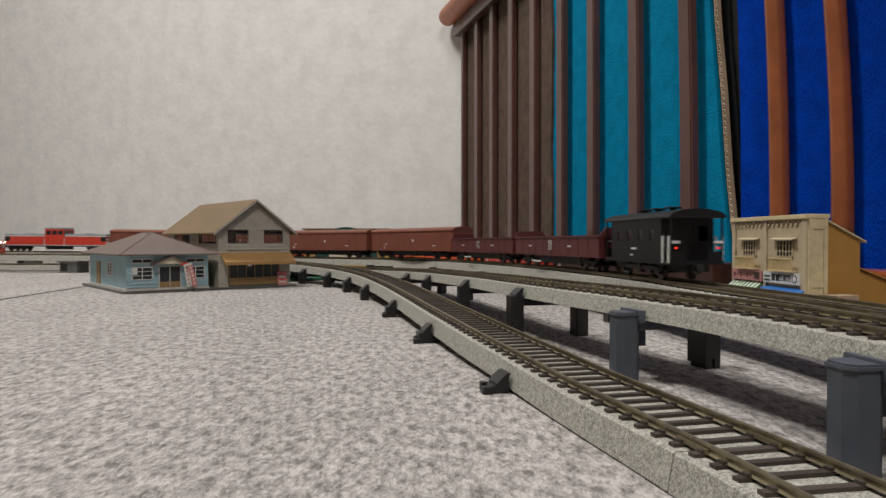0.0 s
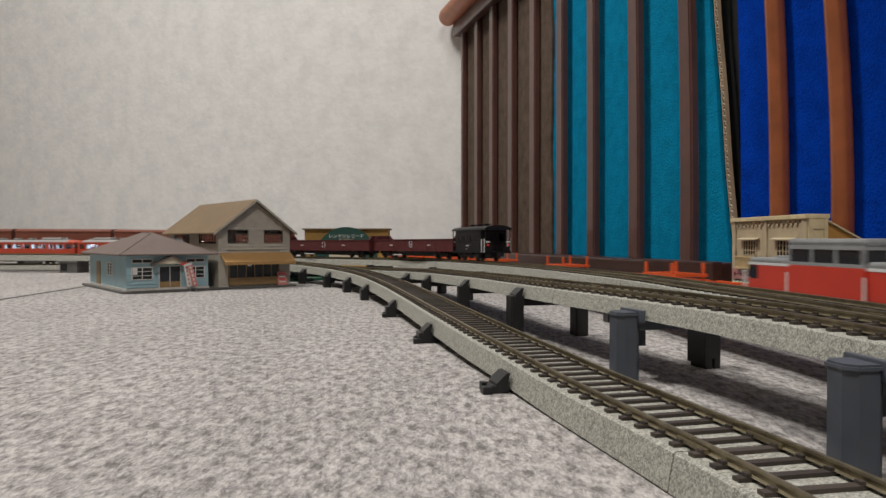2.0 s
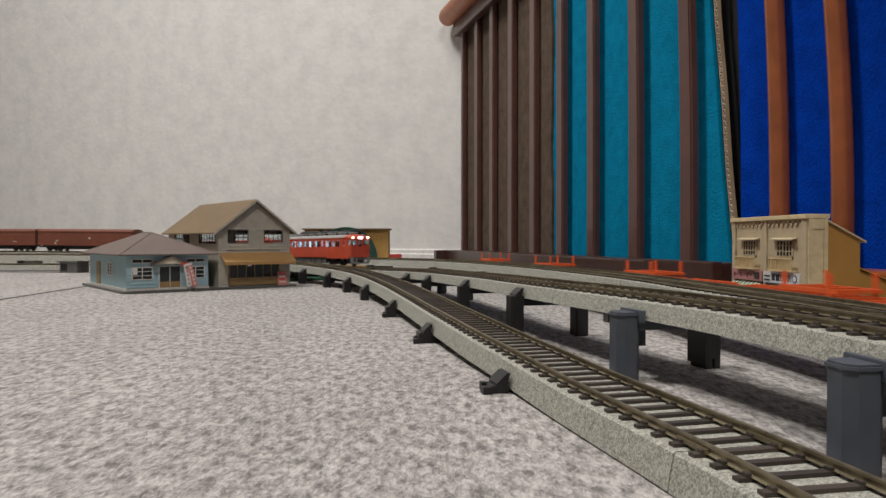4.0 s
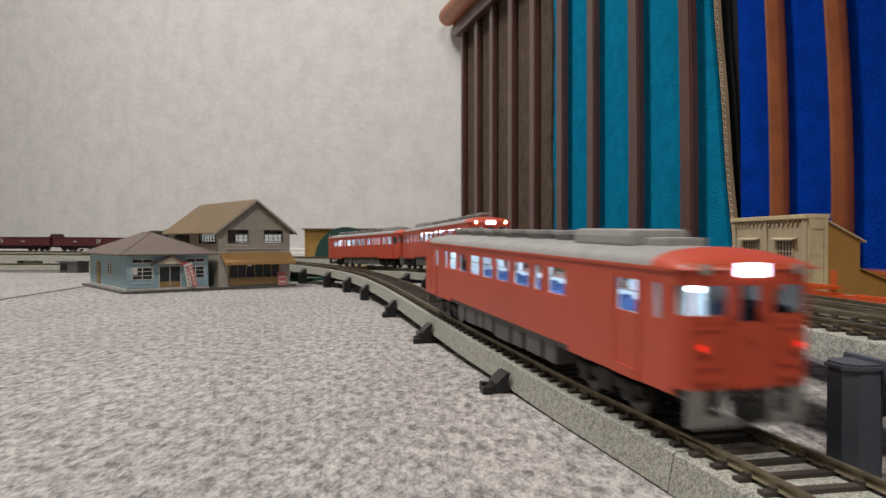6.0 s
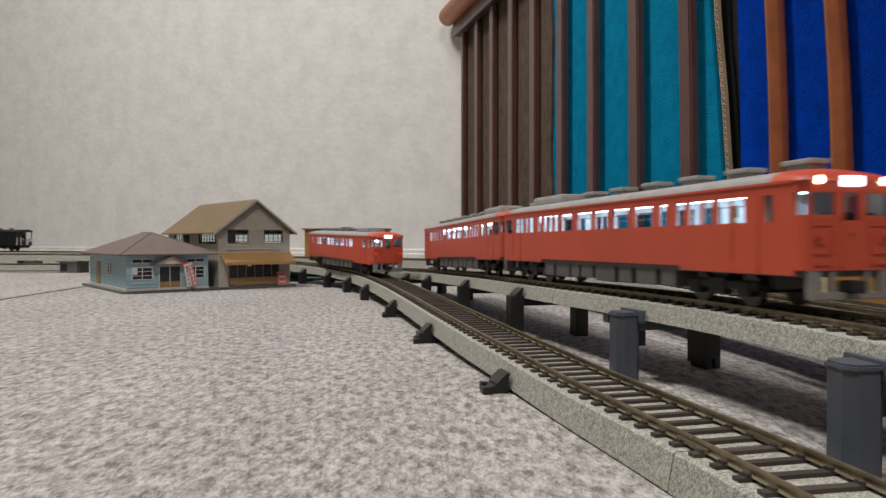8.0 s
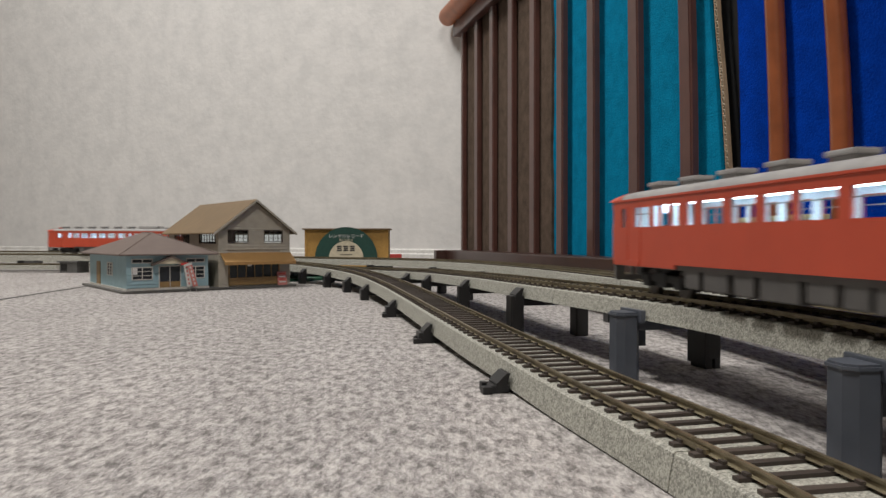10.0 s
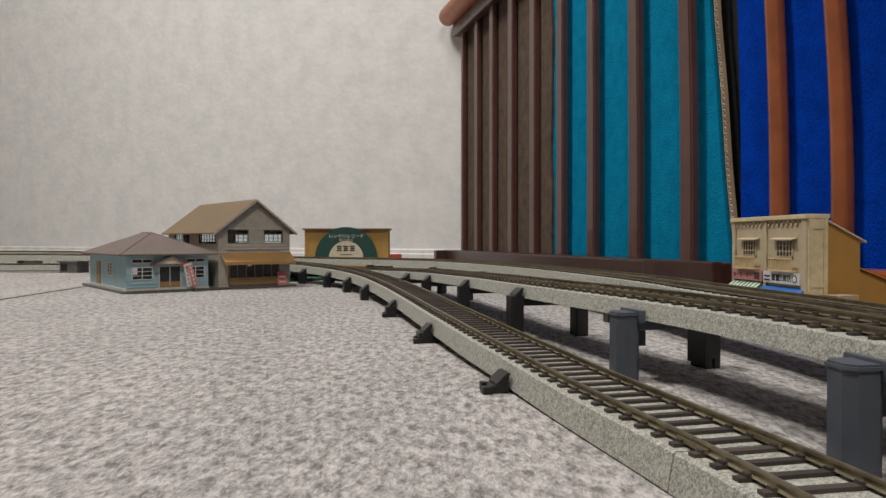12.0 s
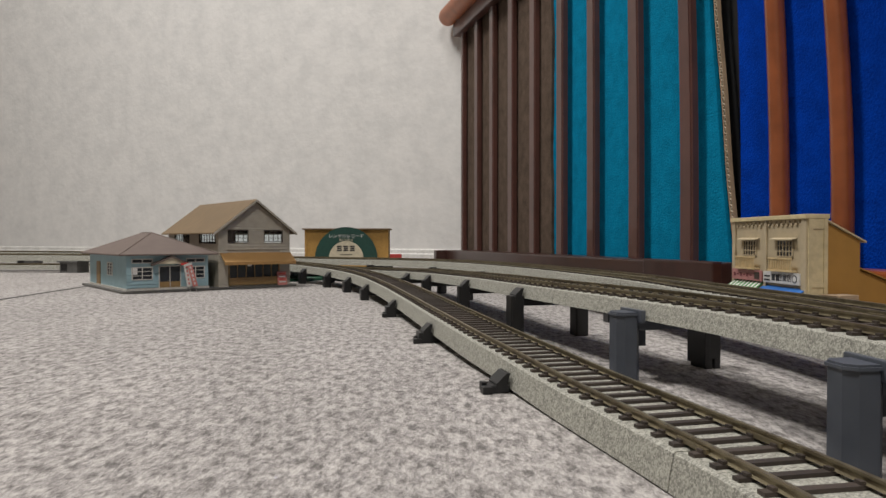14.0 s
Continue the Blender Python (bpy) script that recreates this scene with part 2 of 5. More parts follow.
def room():
    floor = part("floor", box(B(), -3260, 1060, -2060, 3300, -12, 0), CARPET, None)
    tagged(floor, "mottled light grey needle felt carpet floor", "floor", kind="structure")
    turn = math.degrees(math.atan2(WALL_DIR.y, WALL_DIR.x))
    length = (WALL_B - WALL_A).length
    wall = part("wall_north", box(B(), 0, length, 0, 60, 0, 2450), WALLPAPER, None)
    wall.matrix_basis = plan(WALL_A.x, WALL_A.y, 0, turn)
    tagged(wall, "off-white embossed wallpaper wall", "wall", kind="structure")
    bb = B()
    prism(bb, [(0, 0), (-7, 0), (-7, 20), (-5, 23), (-5, 31), (-3, 34), (0, 34)], 0, length, axis="x")
    base = part("baseboard", bb, WHITE_TRIM, None)
    base.matrix_basis = plan(WALL_A.x, WALL_A.y, 0, turn)
    tagged(base, "white vinyl baseboard along the wall", "baseboard", kind="structure")
    # Unseen walls, added to close the room and kept dim to deepen shadows.
    for name, b in (("wall_west", (-3260, -3200, -2000, 3300)), ("wall_east", (1000, 1060, -2000, 1400)), ("wall_south", (-3260, 1060, -2060, -2000))):
        w = part(name, box(B(), *b, 0, 2450), UNSEEN_WALL, None)
        tagged(w, "unseen tan wall that closes the room, dim to cut bounced light", "wall", kind="structure")
    c = part("ceiling", box(B(), -3260, 1060, -2060, 3300, 2450, 2500), CEILING, None)
    tagged(c, "plain unseen ceiling, toned down to cut bounced light", "ceiling", kind="structure")
    seam = part("carpet_seam", box(B(), 0, 330, -1.5, 1.5, 0.1, 0.6), UNDER_GREY, None)
    seam.matrix_basis = plan(-440, 862, 0, -85.6)
    tagged(seam, "dark seam line between two carpet tiles", "seam", kind="structure")


room()

# ---- tracks ----
class Line:
    """A smooth line through control points (x, y, z of the railhead), with its length in millimetres."""
    deep = 12.0

    def __init__(self, pts, lead=()):
        p = [Vector(q) for q in (*lead, *pts)]
        p = [p[0] * 2 - p[1]] + p + [p[-1] * 2 - p[-2]]
        out = []
        for i in range(1, len(p) - 2):
            n = max(4, int((p[i + 1] - p[i]).length / 6))
            for k in range(n):
                t = k / n
                out.append(0.5 * ((2 * p[i]) + (p[i + 1] - p[i - 1]) * t + (2 * p[i - 1] - 5 * p[i] + 4 * p[i + 1] - p[i + 2]) * t * t +
                                  (3 * p[i] - p[i - 1] - 3 * p[i + 1] + p[i + 2]) * t ** 3))
        out.append(p[-2])
        for _ in range(10):
            out = [out[0]] + [(out[i - 1] + out[i] * 2 + out[i + 1]) / 4 for i in range(1, len(out) - 1)] + [out[-1]]
        self.pts = out
        self.s = [0.0]
        for a, b in zip(out, out[1:]):
            self.s.append(self.s[-1] + (b - a).length)
        start = Vector(pts[0])
        zero = self.s[min(range(len(out)), key=lambda i: (out[i] - start).length)]
        self.s = [v - zero for v in self.s]
        self.first, self.length = self.s[0], self.s[-1]

    def at(self, s):
        if s <= self.first:
            return self.pts[0] + (self.pts[1] - self.pts[0]).normalized() * (s - self.first)
        if s >= self.length:
            return self.pts[-1] + (self.pts[-1] - self.pts[-2]).normalized() * (s - self.length)
        i = min(int(np.searchsorted(self.s, s)), len(self.s) - 1)
        t = (s - self.s[i - 1]) / (self.s[i] - self.s[i - 1])
        return self.pts[i - 1].lerp(self.pts[i], t)

    def way(self, s):
        return (self.at(s + 3) - self.at(s - 3)).normalized()

    def side(self, s):
        w = self.way(s)
        return Vector((w.y, -w.x, 0)).normalized()

    def nearest(self, x, y):
        return min(range(0, int(self.length), 3), key=lambda s: (self.at(s).xy - Vector((x, y))).length)


N_LINE = Line([(82, 60, 12.5), (74.4, 127, 12.5), (65.0, 171, 12.5), (50.3, 229, 12.8), (36.2, 288, 14), (26.5, 324, 15), (14.1, 377, 16.2),
               (4.5, 418, 17), (-17.6, 519, 18.5), (-43.5, 625, 20.5), (-78, 747, 22.3), (-116.6, 840, 24), (-157.8, 908, 25.5), (-206, 968, 27),
               (-262, 1022, 28.5), (-345, 1092, 30), (-450, 1155, 31.5), (-560, 1200, 32.5), (-690, 1228, 33), (-850, 1240, 33), (-1200, 1240, 33), (-1800, 1240, 33), (-2600, 1240, 33)],
              lead=((40, -1900, 12.5), (80, -1100, 12.5), (98, -450, 12.5), (93, -80, 12.5)))
U_LINE = Line([(128, 100, 35.4), (120.3, 192, 35.5), (110.6, 243, 35.5), (101.6, 276, 35.4), (90, 317, 35.2), (74, 371, 34.6), (52.1, 456, 33.3),
               (37.4, 526, 32), (17.1, 611, 29.8), (-10.6, 713, 27.4), (-45.6, 799, 25), (-82, 874, 22.6), (-145, 985, 20), (-215, 1072, 18.5),
               (-305, 1150, 16.5), (-420, 1222, 14.5), (-545, 1268, 13.2), (-680, 1295, 13), (-850, 1305, 13), (-1200, 1305, 13), (-1800, 1305, 13), (-2600, 1305, 13)],
              lead=((110, -1900, 35.4), (150, -1100, 35.4), (158, -450, 35.4), (140, -60, 35.4)))
U_LINE.deep = 10.4
R_LINE = Line([(166, 180, 33), (160, 290, 33), (149, 390, 33), (136, 505, 33), (95, 699, 32.3), (40, 880, 31.2), (-20, 1000, 30.2), (-90, 1075, 29.6),
               (-170, 1135, 29), (-257, 1200, 28.7), (-350, 1265, 29.5), (-470, 1330, 31), (-600, 1375, 33), (-750, 1400, 34.5), (-900, 1410, 35), (-1300, 1410, 35), (-1900, 1410, 35), (-2800, 1410, 35)],
              lead=((190, -1900, 33), (228, -1100, 33), (222, -450, 33), (182, 20, 33)))
D_LINE = Line([(262, 250, 11), (246, 390, 11), (228, 505, 11), (182, 699, 11), (138, 850, 11), (95, 1000, 11), (40, 1240, 11), (5, 1360, 11),
               (-60, 1470, 11), (-160, 1550, 11), (-400, 1640, 11), (-900, 1740, 11), (-1600, 1800, 11)],
              lead=((270, -1900, 11), (310, -1100, 11), (310, -450, 11), (282, 60, 11)))

RAIL_HALF, SLEEPER_HALF, BED_TOP, BED_FOOT = 9.5, 13.2, 14.4, 16.6
SECTION = 246.0


def sweep(bm, line, s0, s1, section, step=6.0):
    """Draws a cross-section of (offset to the side, height under the railhead) along a line."""
    n = max(2, int((s1 - s0) / step))
    rings = []
    for i in range(n + 1):
        s = s0 + (s1 - s0) * i / n
        c, d = line.at(s), line.side(s)
        rings.append([bm.verts.new(c + d * u + Vector((0, 0, h))) for u, h in section])
    k = len(section)
    for a, b in zip(rings, rings[1:]):
        for i in range(k):
            bm.faces.new((a[i], a[(i + 1) % k], b[(i + 1) % k], b[i]))
    bm.faces.new(rings[0][::-1])
    bm.faces.new(rings[-1])
    bmesh.ops.recalc_face_normals(bm, faces=bm.faces)
    return bm


def sleeper_mesh():
    bm = B()
    box(bm, -SLEEPER_HALF, SLEEPER_HALF, -1.15, 1.15, -3.6, -2.1)
    for sx in (-1, 1):
        for d in (-1.3, 1.3):
            x = sx * RAIL_HALF + d
            box(bm, x - 0.55, x + 0.55, -0.9, 0.9, -2.1, -1.35)
    return mesh_of("sleeper", bm, SLEEPER)


SLEEPER_MESH = sleeper_mesh()


def track(line, s0, s1, label, single_until):
    """Track sections on a speckled roadbed; sleepers up to single_until are pieces of their own."""
    pitch = 8.2
    s = max(s0, line.first)
    while s < s1:
        e = min(s + SECTION, s1)
        t = thing("track_section", label, "model track", group="track sections")
        bed = [(-BED_TOP, -3.0), (-BED_TOP - 0.6, -3.4), (-BED_FOOT, -line.deep), (BED_FOOT, -line.deep), (BED_TOP + 0.6, -3.4), (BED_TOP, -3.0)]
        part("roadbed", sweep(B(), line, s + 0.3, e - 0.3, bed), BALLAST, t)
        for sx in (-1, 1):
            c = sx * RAIL_HALF
            prof = [(c - 0.55, 0), (c + 0.55, 0), (c + 0.55, -0.6), (c + 0.22, -0.8), (c + 0.22, -1.7), (c + 1.0, -2.05),
                    (c - 1.0, -2.05), (c - 0.22, -1.7), (c - 0.22, -0.8), (c - 0.55, -0.6)]
            part("rail", sweep(B(), line, s + 0.2, e - 0.2, prof), RAIL, t)
            if s > s0:
                jb = B()
                sweep(jb, line, s - 6, s + 6, [(c - 1.2, -1.0), (c + 1.2, -1.0), (c + 1.3, -2.1), (c - 1.3, -2.1)], 3)
                part("rail_joiner", jb, RAIL, t)
        k = s + pitch / 2
        rest = B()
        while k < e:
            p, w = line.at(k), line.way(k)
            turn = math.atan2(-w.x, w.y)
            if -20 < k < single_until:
                o = new("sleeper", SLEEPER_MESH)
                o.parent = t
                o.matrix_basis = pose(p.x * MM, p.y * MM, p.z * MM, 0, 0, math.degrees(turn))
            else:
                obox(rest, (p.x, p.y, p.z - 2.8), (2 * SLEEPER_HALF, 2.3, 1.5), Matrix.Rotation(turn, 3, "Z"))
            k += pitch
        if rest.verts:
            tagged(part("sleeper_strip", rest, SLEEPER, t), kind="stuff")
        else:
            rest.free()
        s = e


track(N_LINE, -141 - 7 * SECTION, N_LINE.length, "grey speckled roadbed track with tarnished rails", 900)
track(U_LINE, 30 - 7 * SECTION, U_LINE.length, "raised grey roadbed track with brown sleepers", 800)
track(R_LINE, 60 - 8 * SECTION, R_LINE.length, "rear raised grey roadbed track with tarnished rails", 0)
track(D_LINE, -8 * SECTION, D_LINE.length, "floor level grey roadbed track beside the slatted screen", 0)


# ---- piers ----
def pier(line, s, kind_name, clips=True):
    """A two-legged pier with clips that hold the roadbed; its height follows the track."""
    p, w = line.at(s), line.way(s)
    turn = math.degrees(math.atan2(-w.x, w.y))
    h = p.z - line.deep
    colour = {"black": BLACK_PLASTIC, "grey": GREY_PLASTIC, "light": GREY_PIER}[kind_name]
    label = {"black": "black plastic track pier with roadbed clips", "grey": "dark grey plastic track pier with rounded cap",
             "light": "grey plastic viaduct pier under the far tracks"}[kind_name]
    t = thing("track_pier", label, "pier", plan(p.x, p.y, 0, turn), group="track piers")
    half = BED_FOOT + 1
    if kind_name == "light":
        part("block", box(B(), -half + 2, half - 2, -17, 17, 0, h - 3, 0.8), colour, t)
        part("cap", box(B(), -half - 1, half + 1, -20, 20, h - 3, h - 0.1, 0.6), colour, t)
        # A slightly proud black panel stands in for shade on half the pier.
        for sy in (-1, 1):
            part("shade_panel", box(B(), -half + 1.7, half - 1.7, sy * 8 - 6, sy * 8 + 6, 3, h - 6), BLACK_PLASTIC, t) if sy > 0 else None
        return t
    if kind_name == "grey":
        part("socket", box(B(), -12, -6.5, 8, 12.5, max(1, h - 13), h - 4, 0.5), colour, t)
    if h > 2.5:
        part("cross_beam", box(B(), -half, half, -4, 4, max(0, h - 4.5), h - 0.2, 0.4), colour, t)
    for sx in (-1, 1):
        leg = B()
        wide = 9.5 if kind_name == "grey" else 7
        x0, x1 = sorted((sx * (half - 1), sx * (half + wide)))
        hh = max(3.0, h + (3.2 if kind_name == "grey" else 1.5))
        if kind_name == "grey" and sx > 0:
            # the leg on the screen's side is a narrow black one with a notched foot, set back a little
            x0, x1 = half + 6.5, half + 14
            box(leg, x0, x1, 8, 20, 4.5, hh - 1.5, 0.7)
            box(leg, x0 - 1.2, x0 + 1.6, 7.4, 20.6, 2, hh - 2.5, 0.4)
            for q in (x0, x1 - 3.2):
                box(leg, q, q + 3.2, 8.2, 19.8, 0, 5, 0.4)
        elif kind_name == "grey":
            c, e = 2.6, 5.4
            prism(leg, [(x0 + c, -e), (x1 - c, -e), (x1, -e + c), (x1, e - c), (x1 - c, e), (x0 + c, e), (x0, e - c), (x0, -e + c)], 0, hh - 1.4, axis="z")
            e = 5.9
            prism(leg, [(x0 + c - .5, -e), (x1 - c + .5, -e), (x1 + .5, -e + c), (x1 + .5, e - c), (x1 - c + .5, e), (x0 + c - .5, e),
                        (x0 - .5, e - c), (x0 - .5, -e + c)], hh - 1.4, hh, axis="z")
            bmesh.ops.bevel(leg, geom=[q for q in leg.edges if all(v.co.z > hh - 0.1 for v in q.verts)], offset=0.6, segments=2, affect="EDGES")
        else:
            box(leg, x0, x1, -4.8, 4.8, 0, hh, 0.8)
            if h < 9:
                tab0, tab1 = sorted((sx * (half + wide - 1), sx * (half + wide + 3)))
                box(leg, tab0, tab1, -5.5, -1.5, 0, 2.8, 0.4)
                tab0, tab1 = sorted((sx * (half + wide - 1), sx * (half + wide + 1.6)))
                box(leg, tab0, tab1, 1.0, 4.6, 0, 3.4, 0.4)
        part("leg", leg, BLACK_PLASTIC if kind_name == "grey" and sx > 0 else colour, t)
        clip = B()
        u = sx * half
        if kind_name == "grey":
            box(clip, min(u - sx * 0.6, u + sx * 1.4), max(u - sx * 0.6, u + sx * 1.4), -8.4, 8.4, h - 1, h + 4.2, 0.3)
        else:
            prism(clip, [(u - sx * 0.2, h - 1), (u + sx * 4.5, h - 1), (u + sx * 4.5, h + 2.2), (u + sx * 0.6, h + 6.0), (u - sx * 0.8, h + 6.0), (u + sx * 0.3, h + 2)], -5.0, 5.0)
        part("clip", clip, colour, t) if clips else clip.free()
    return t


for s in (217, 347, 480, 628, 733, 822, 905, 1000, 1110):
    pier(N_LINE, s, "black")
for s in (320, 442, 574, 656, 765):
    pier(U_LINE, s, "black")
for s in (69, 195, -120, -320, -520, -720, -920, -1120, -1320, -1520, -1720):
    pier(U_LINE, s, "grey")
for s in (-1900, -1650, -1400, -1150, -900, -650, -400, -150, 25, 310, 470, 640, 800, 960, 1130):
    pier(R_LINE, s, "black", clips=False)
for s in (1215, 1345, 1484, 1745, 2000, 2250, 2500, 2750, 3000, 3250):
    pier(N_LINE, s, "light")
for s in (1300, 1480, 1785, 1950, 2200, 2450, 2700, 2950, 3200, 3450):
    pier(R_LINE, s, "light")


# ---- coaches ----
def ring_points(length, half, r, n=6):
    """A rounded rectangle seen from above, with the distance along it."""
    pts = []
    for cx, cy, a0 in ((half - r, length / 2 - r, 0), (-half + r, length / 2 - r, 90), (-half + r, -length / 2 + r, 180), (half - r, -length / 2 + r, 270)):
        for i in range(n + 1):
            a = radians(a0 + 90 * i / n)
            pts.append((cx + r * math.cos(a), cy + r * math.sin(a)))
    return pts


def wall_strip(bm, pts, z0, z1, thick=0.9):
    """A wall along an open or closed row of points."""
    a = []
    n = len(pts)
    for i, (x, y) in enumerate(pts):
        p0, p1 = pts[max(0, i - 1)], pts[min(n - 1, i + 1)]
        d = Vector((p1[0] - p0[0], p1[1] - p0[1])).normalized()
        inner = (x - d.y * thick, y + d.x * thick)
        a.append((bm.verts.new((x, y, z0)), bm.verts.new((x, y, z1)), bm.verts.new((*inner, z1)), bm.verts.new((*inner, z0))))
    for p, q in zip(a, a[1:]):
        for i in range(4):
            bm.faces.new((p[i], q[i], q[(i + 1) % 4], p[(i + 1) % 4]))
    bm.faces.new(a[0][::-1])
    bm.faces.new(a[-1])


def bogie(parent, y, base=26.0, colour=None, wheel_r=5.4, parts_of=None):
    b = B()
    for sx in (-1, 1):
        box(b, sx * 12 - 1.2, sx * 12 + 1.2, y - base / 2 - 6, y + base / 2 + 6, 5.5, 8.5, 0.5)
        for yy in (-base / 2, base / 2):
            box(b, sx * 12 - 1.8, sx * 12 + 1.8, y + yy - 3, y + yy + 3, 3.4, 8.2, 0.5)
        box(b, sx * 12 - 1.8, sx * 12 + 1.8, y - 4, y + 4, 3.5, 9.5, 0.5)
    box(b, -12, 12, y - 4, y + 4, 6, 11)
    o = part("bogie", b, colour or UNDER_BLACK, parent)
    for yy in (-base / 2, base / 2):
        w = B()
        for sx in (-1, 1):
            cyl(w, (sx * 8.1, y + yy, wheel_r), (sx * 10.4, y + yy, wheel_r), wheel_r, 20)
        cyl(w, (-10, y + yy, wheel_r), (10, y + yy, wheel_r), 1.0, 8)
        part("wheelset", w, WHEEL, o)
    return o


NEAR_WINDOWS = ((9, 13), (20, 31), (63, 77), (82, 89), (94, 110), (115, 131), (134.5, 150), (153, 168), (173, 187), (192, 206), (209, 216), (229, 238))
PAIR_WINDOWS = ((12.5, 16.5), (25, 39.3), (41.5, 47.4), (48.2, 55.5), (57.2, 63.2), (68.8, 74.3), (78.6, 92.5), (96.7, 110), (114, 127), (129.5, 144.8), (149.7, 162.8),
                (166, 171.4), (173.3, 178.2), (180, 185), (187, 192), (198.2, 204.6), (205.7, 210.6), (212.3, 226), (229.5, 241))


def railcar(label, tank_end, lit_head, lit_tail, group, layout, L):
    """A diesel railcar; +y is its front. tank_end: the end that carries the roof tank; lit_head, lit_tail: ends with lamps on."""
    t = thing("railcar", label, "train", group=group)
    HW = 17.0
    zb, zs, zt, zc, zr = 13.0, 27.8, 36.0, 39.8, 44.4
    ring = ring_points(L, HW, 4.0)
    body = B()
    wall_strip(body, ring + [ring[0]], zb, zs)
    wall_strip(body, ring + [ring[0]], zt, zc)
    # window posts along both sides
    wins = sorted((L / 2 - d1, L / 2 - d0) for d0, d1 in layout)
    for sx in (-1, 1):
        last = -L / 2 + 4
        for a, b in wins + [(L / 2 - 4, L / 2 - 4)]:
            if a > last:
                box(body, min(sx * HW, sx * (HW - 0.9)), max(sx * HW, sx * (HW - 0.9)), last, a, zs, zt)
            last = b
        # doors with a recessed outline, and a rain gutter
        for yd in (-L / 2 + 24, L / 2 - 25):
            for d in (-6.2, 6.2):
                box(body, min(sx * HW, sx * (HW + 0.3)), max(sx * HW, sx * (HW + 0.3)), yd + d - 0.4, yd + d + 0.4, zb, zt + 1)
            box(body, min(sx * HW, sx * (HW + 0.5)), max(sx * HW, sx * (HW + 0.5)), yd - 6, yd + 6, zb - 1.6, zb + 1)
        box(body, min(sx * HW, sx * (HW + 0.5)), max(sx * HW, sx * (HW + 0.5)), -L / 2 + 4, L / 2 - 4, zc - 0.8, zc)
        for q in (-1, 1):
            lo, hi = sorted((q * (L / 2 - 4), q * (L / 2 - 60)))
            box(body, min(sx * HW, sx * (HW - 0.9)), max(sx * HW, sx * (HW - 0.9)), lo, hi, zb - 1.6, zb)
    # end faces
    for e in (-1, 1):
        ye = e * L / 2
        yin = e * (L / 2 - 0.9)
        lo, hi = sorted((ye, yin))
        for x0, x1 in ((-5.8, -2.7), (2.7, 5.8)):
            box(body, x0, x1, lo, hi, zs - 1, zt + 0.5)
        for sx in (-1, 1):
            box(body, min(sx * 14.2, sx * 14.7), max(sx * 14.2, sx * 14.7), lo, hi, zs, zt)
            box(body, min(sx * 2.7, sx * 14), max(sx * 2.7, sx * 14), lo, hi, zs - 0.5, zs + 1.6)
        fo = lambda d: (min(ye, ye + e * d), max(ye, ye + e * d))
        corner = ring_points(L, HW, 4.0, 3)
        for q in range(4):
            c = corner[q * 4:(q + 1) * 4]
            if c[0][1] * e > 0:
                wall_strip(body, c, zs, zs + 1.6)
        # sills, steps, lamp brackets and panels on the face
        for sx in (-1, 1):
            x = sx * 10.6
            for x0, x1, z0, z1, d in ((x - 4, x + 4, 26.2, 26.7, 0.35), (x - 3.2, x + 3.2, 14.6, 16.0, 0.5), (x - 3.0, x + 3.0, 17.8, 18.2, 0.45),
                                      (x + sx * 1 - 1.8, x + sx * 1 + 1.8, 20.8, 24.2, 0.5), (x - sx * 3.6 - 0.3, x - sx * 3.6 + 0.3, 18, 25, 0.5)):
                box(body, min(x0, x1), max(x0, x1), *fo(d), z0, z1)
        box(body, -3.3, 3.3, *fo(0.3), 13, zs - 1)
        box(body, -3.9, 3.9, *fo(0.9), 13.0, 14.4)
        box(body, -0.6, 0.6, *fo(1.0), 23.4, 24.4)
    bo = part("body", body, TRAIN_RED, t)
    # roof: an arch drawn along the car, turned down at the ends
    rf = B()
    prev = None
    n = 14
    for yy, drop in ((-L / 2 - 0.2, 3.6), (-L / 2 + 3, 1.6), (-L / 2 + 8, 0.4), (-L / 2 + 16, 0), (L / 2 - 16, 0), (L / 2 - 8, 0.4), (L / 2 - 3, 1.6), (L / 2 + 0.2, 3.6)):
        row = []
        for i in range(n + 1):
            a = math.pi * i / n
            row.append(rf.verts.new((-(HW + 0.2) * math.cos(a), yy, zc - 0.2 + (zr - zc - drop) * math.sin(a) ** 0.75)))
        if prev:
            for i in range(n):
                rf.faces.new((prev[i], prev[i + 1], row[i + 1], row[i]))
        else:
            rf.faces.new(row)
        prev = row
    rf.faces.new(prev[::-1])
    bmesh.ops.recalc_face_normals(rf, faces=rf.faces)
    ro = part("roof", rf, ROOF_GREY, t, "weathered grey arched roof", smooth=True)
    for e in (-1, 1):
        fr = B()
        prev = None
        for yy, drop in ((L / 2 + 0.4, 3.4), (L / 2 - 3, 1.3), (L / 2 - 8, 0.2), (L / 2 - 13, -0.2)):
            row = [fr.verts.new((-(HW + 0.4) * math.cos(math.pi * i / n), e * yy, zc - 0.3 + (zr - zc - drop) * math.sin(math.pi * i / n) ** 0.75)) for i in range(n + 1)]
            if prev:
                for i in range(n):
                    fr.faces.new((prev[i], prev[i + 1], row[i + 1], row[i]))
            else:
                fr.faces.new(row)
            prev = row
        bmesh.ops.recalc_face_normals(fr, faces=fr.faces)
        part("roof_end", fr, TRAIN_RED, t, "vermilion domed roof end", smooth=True)
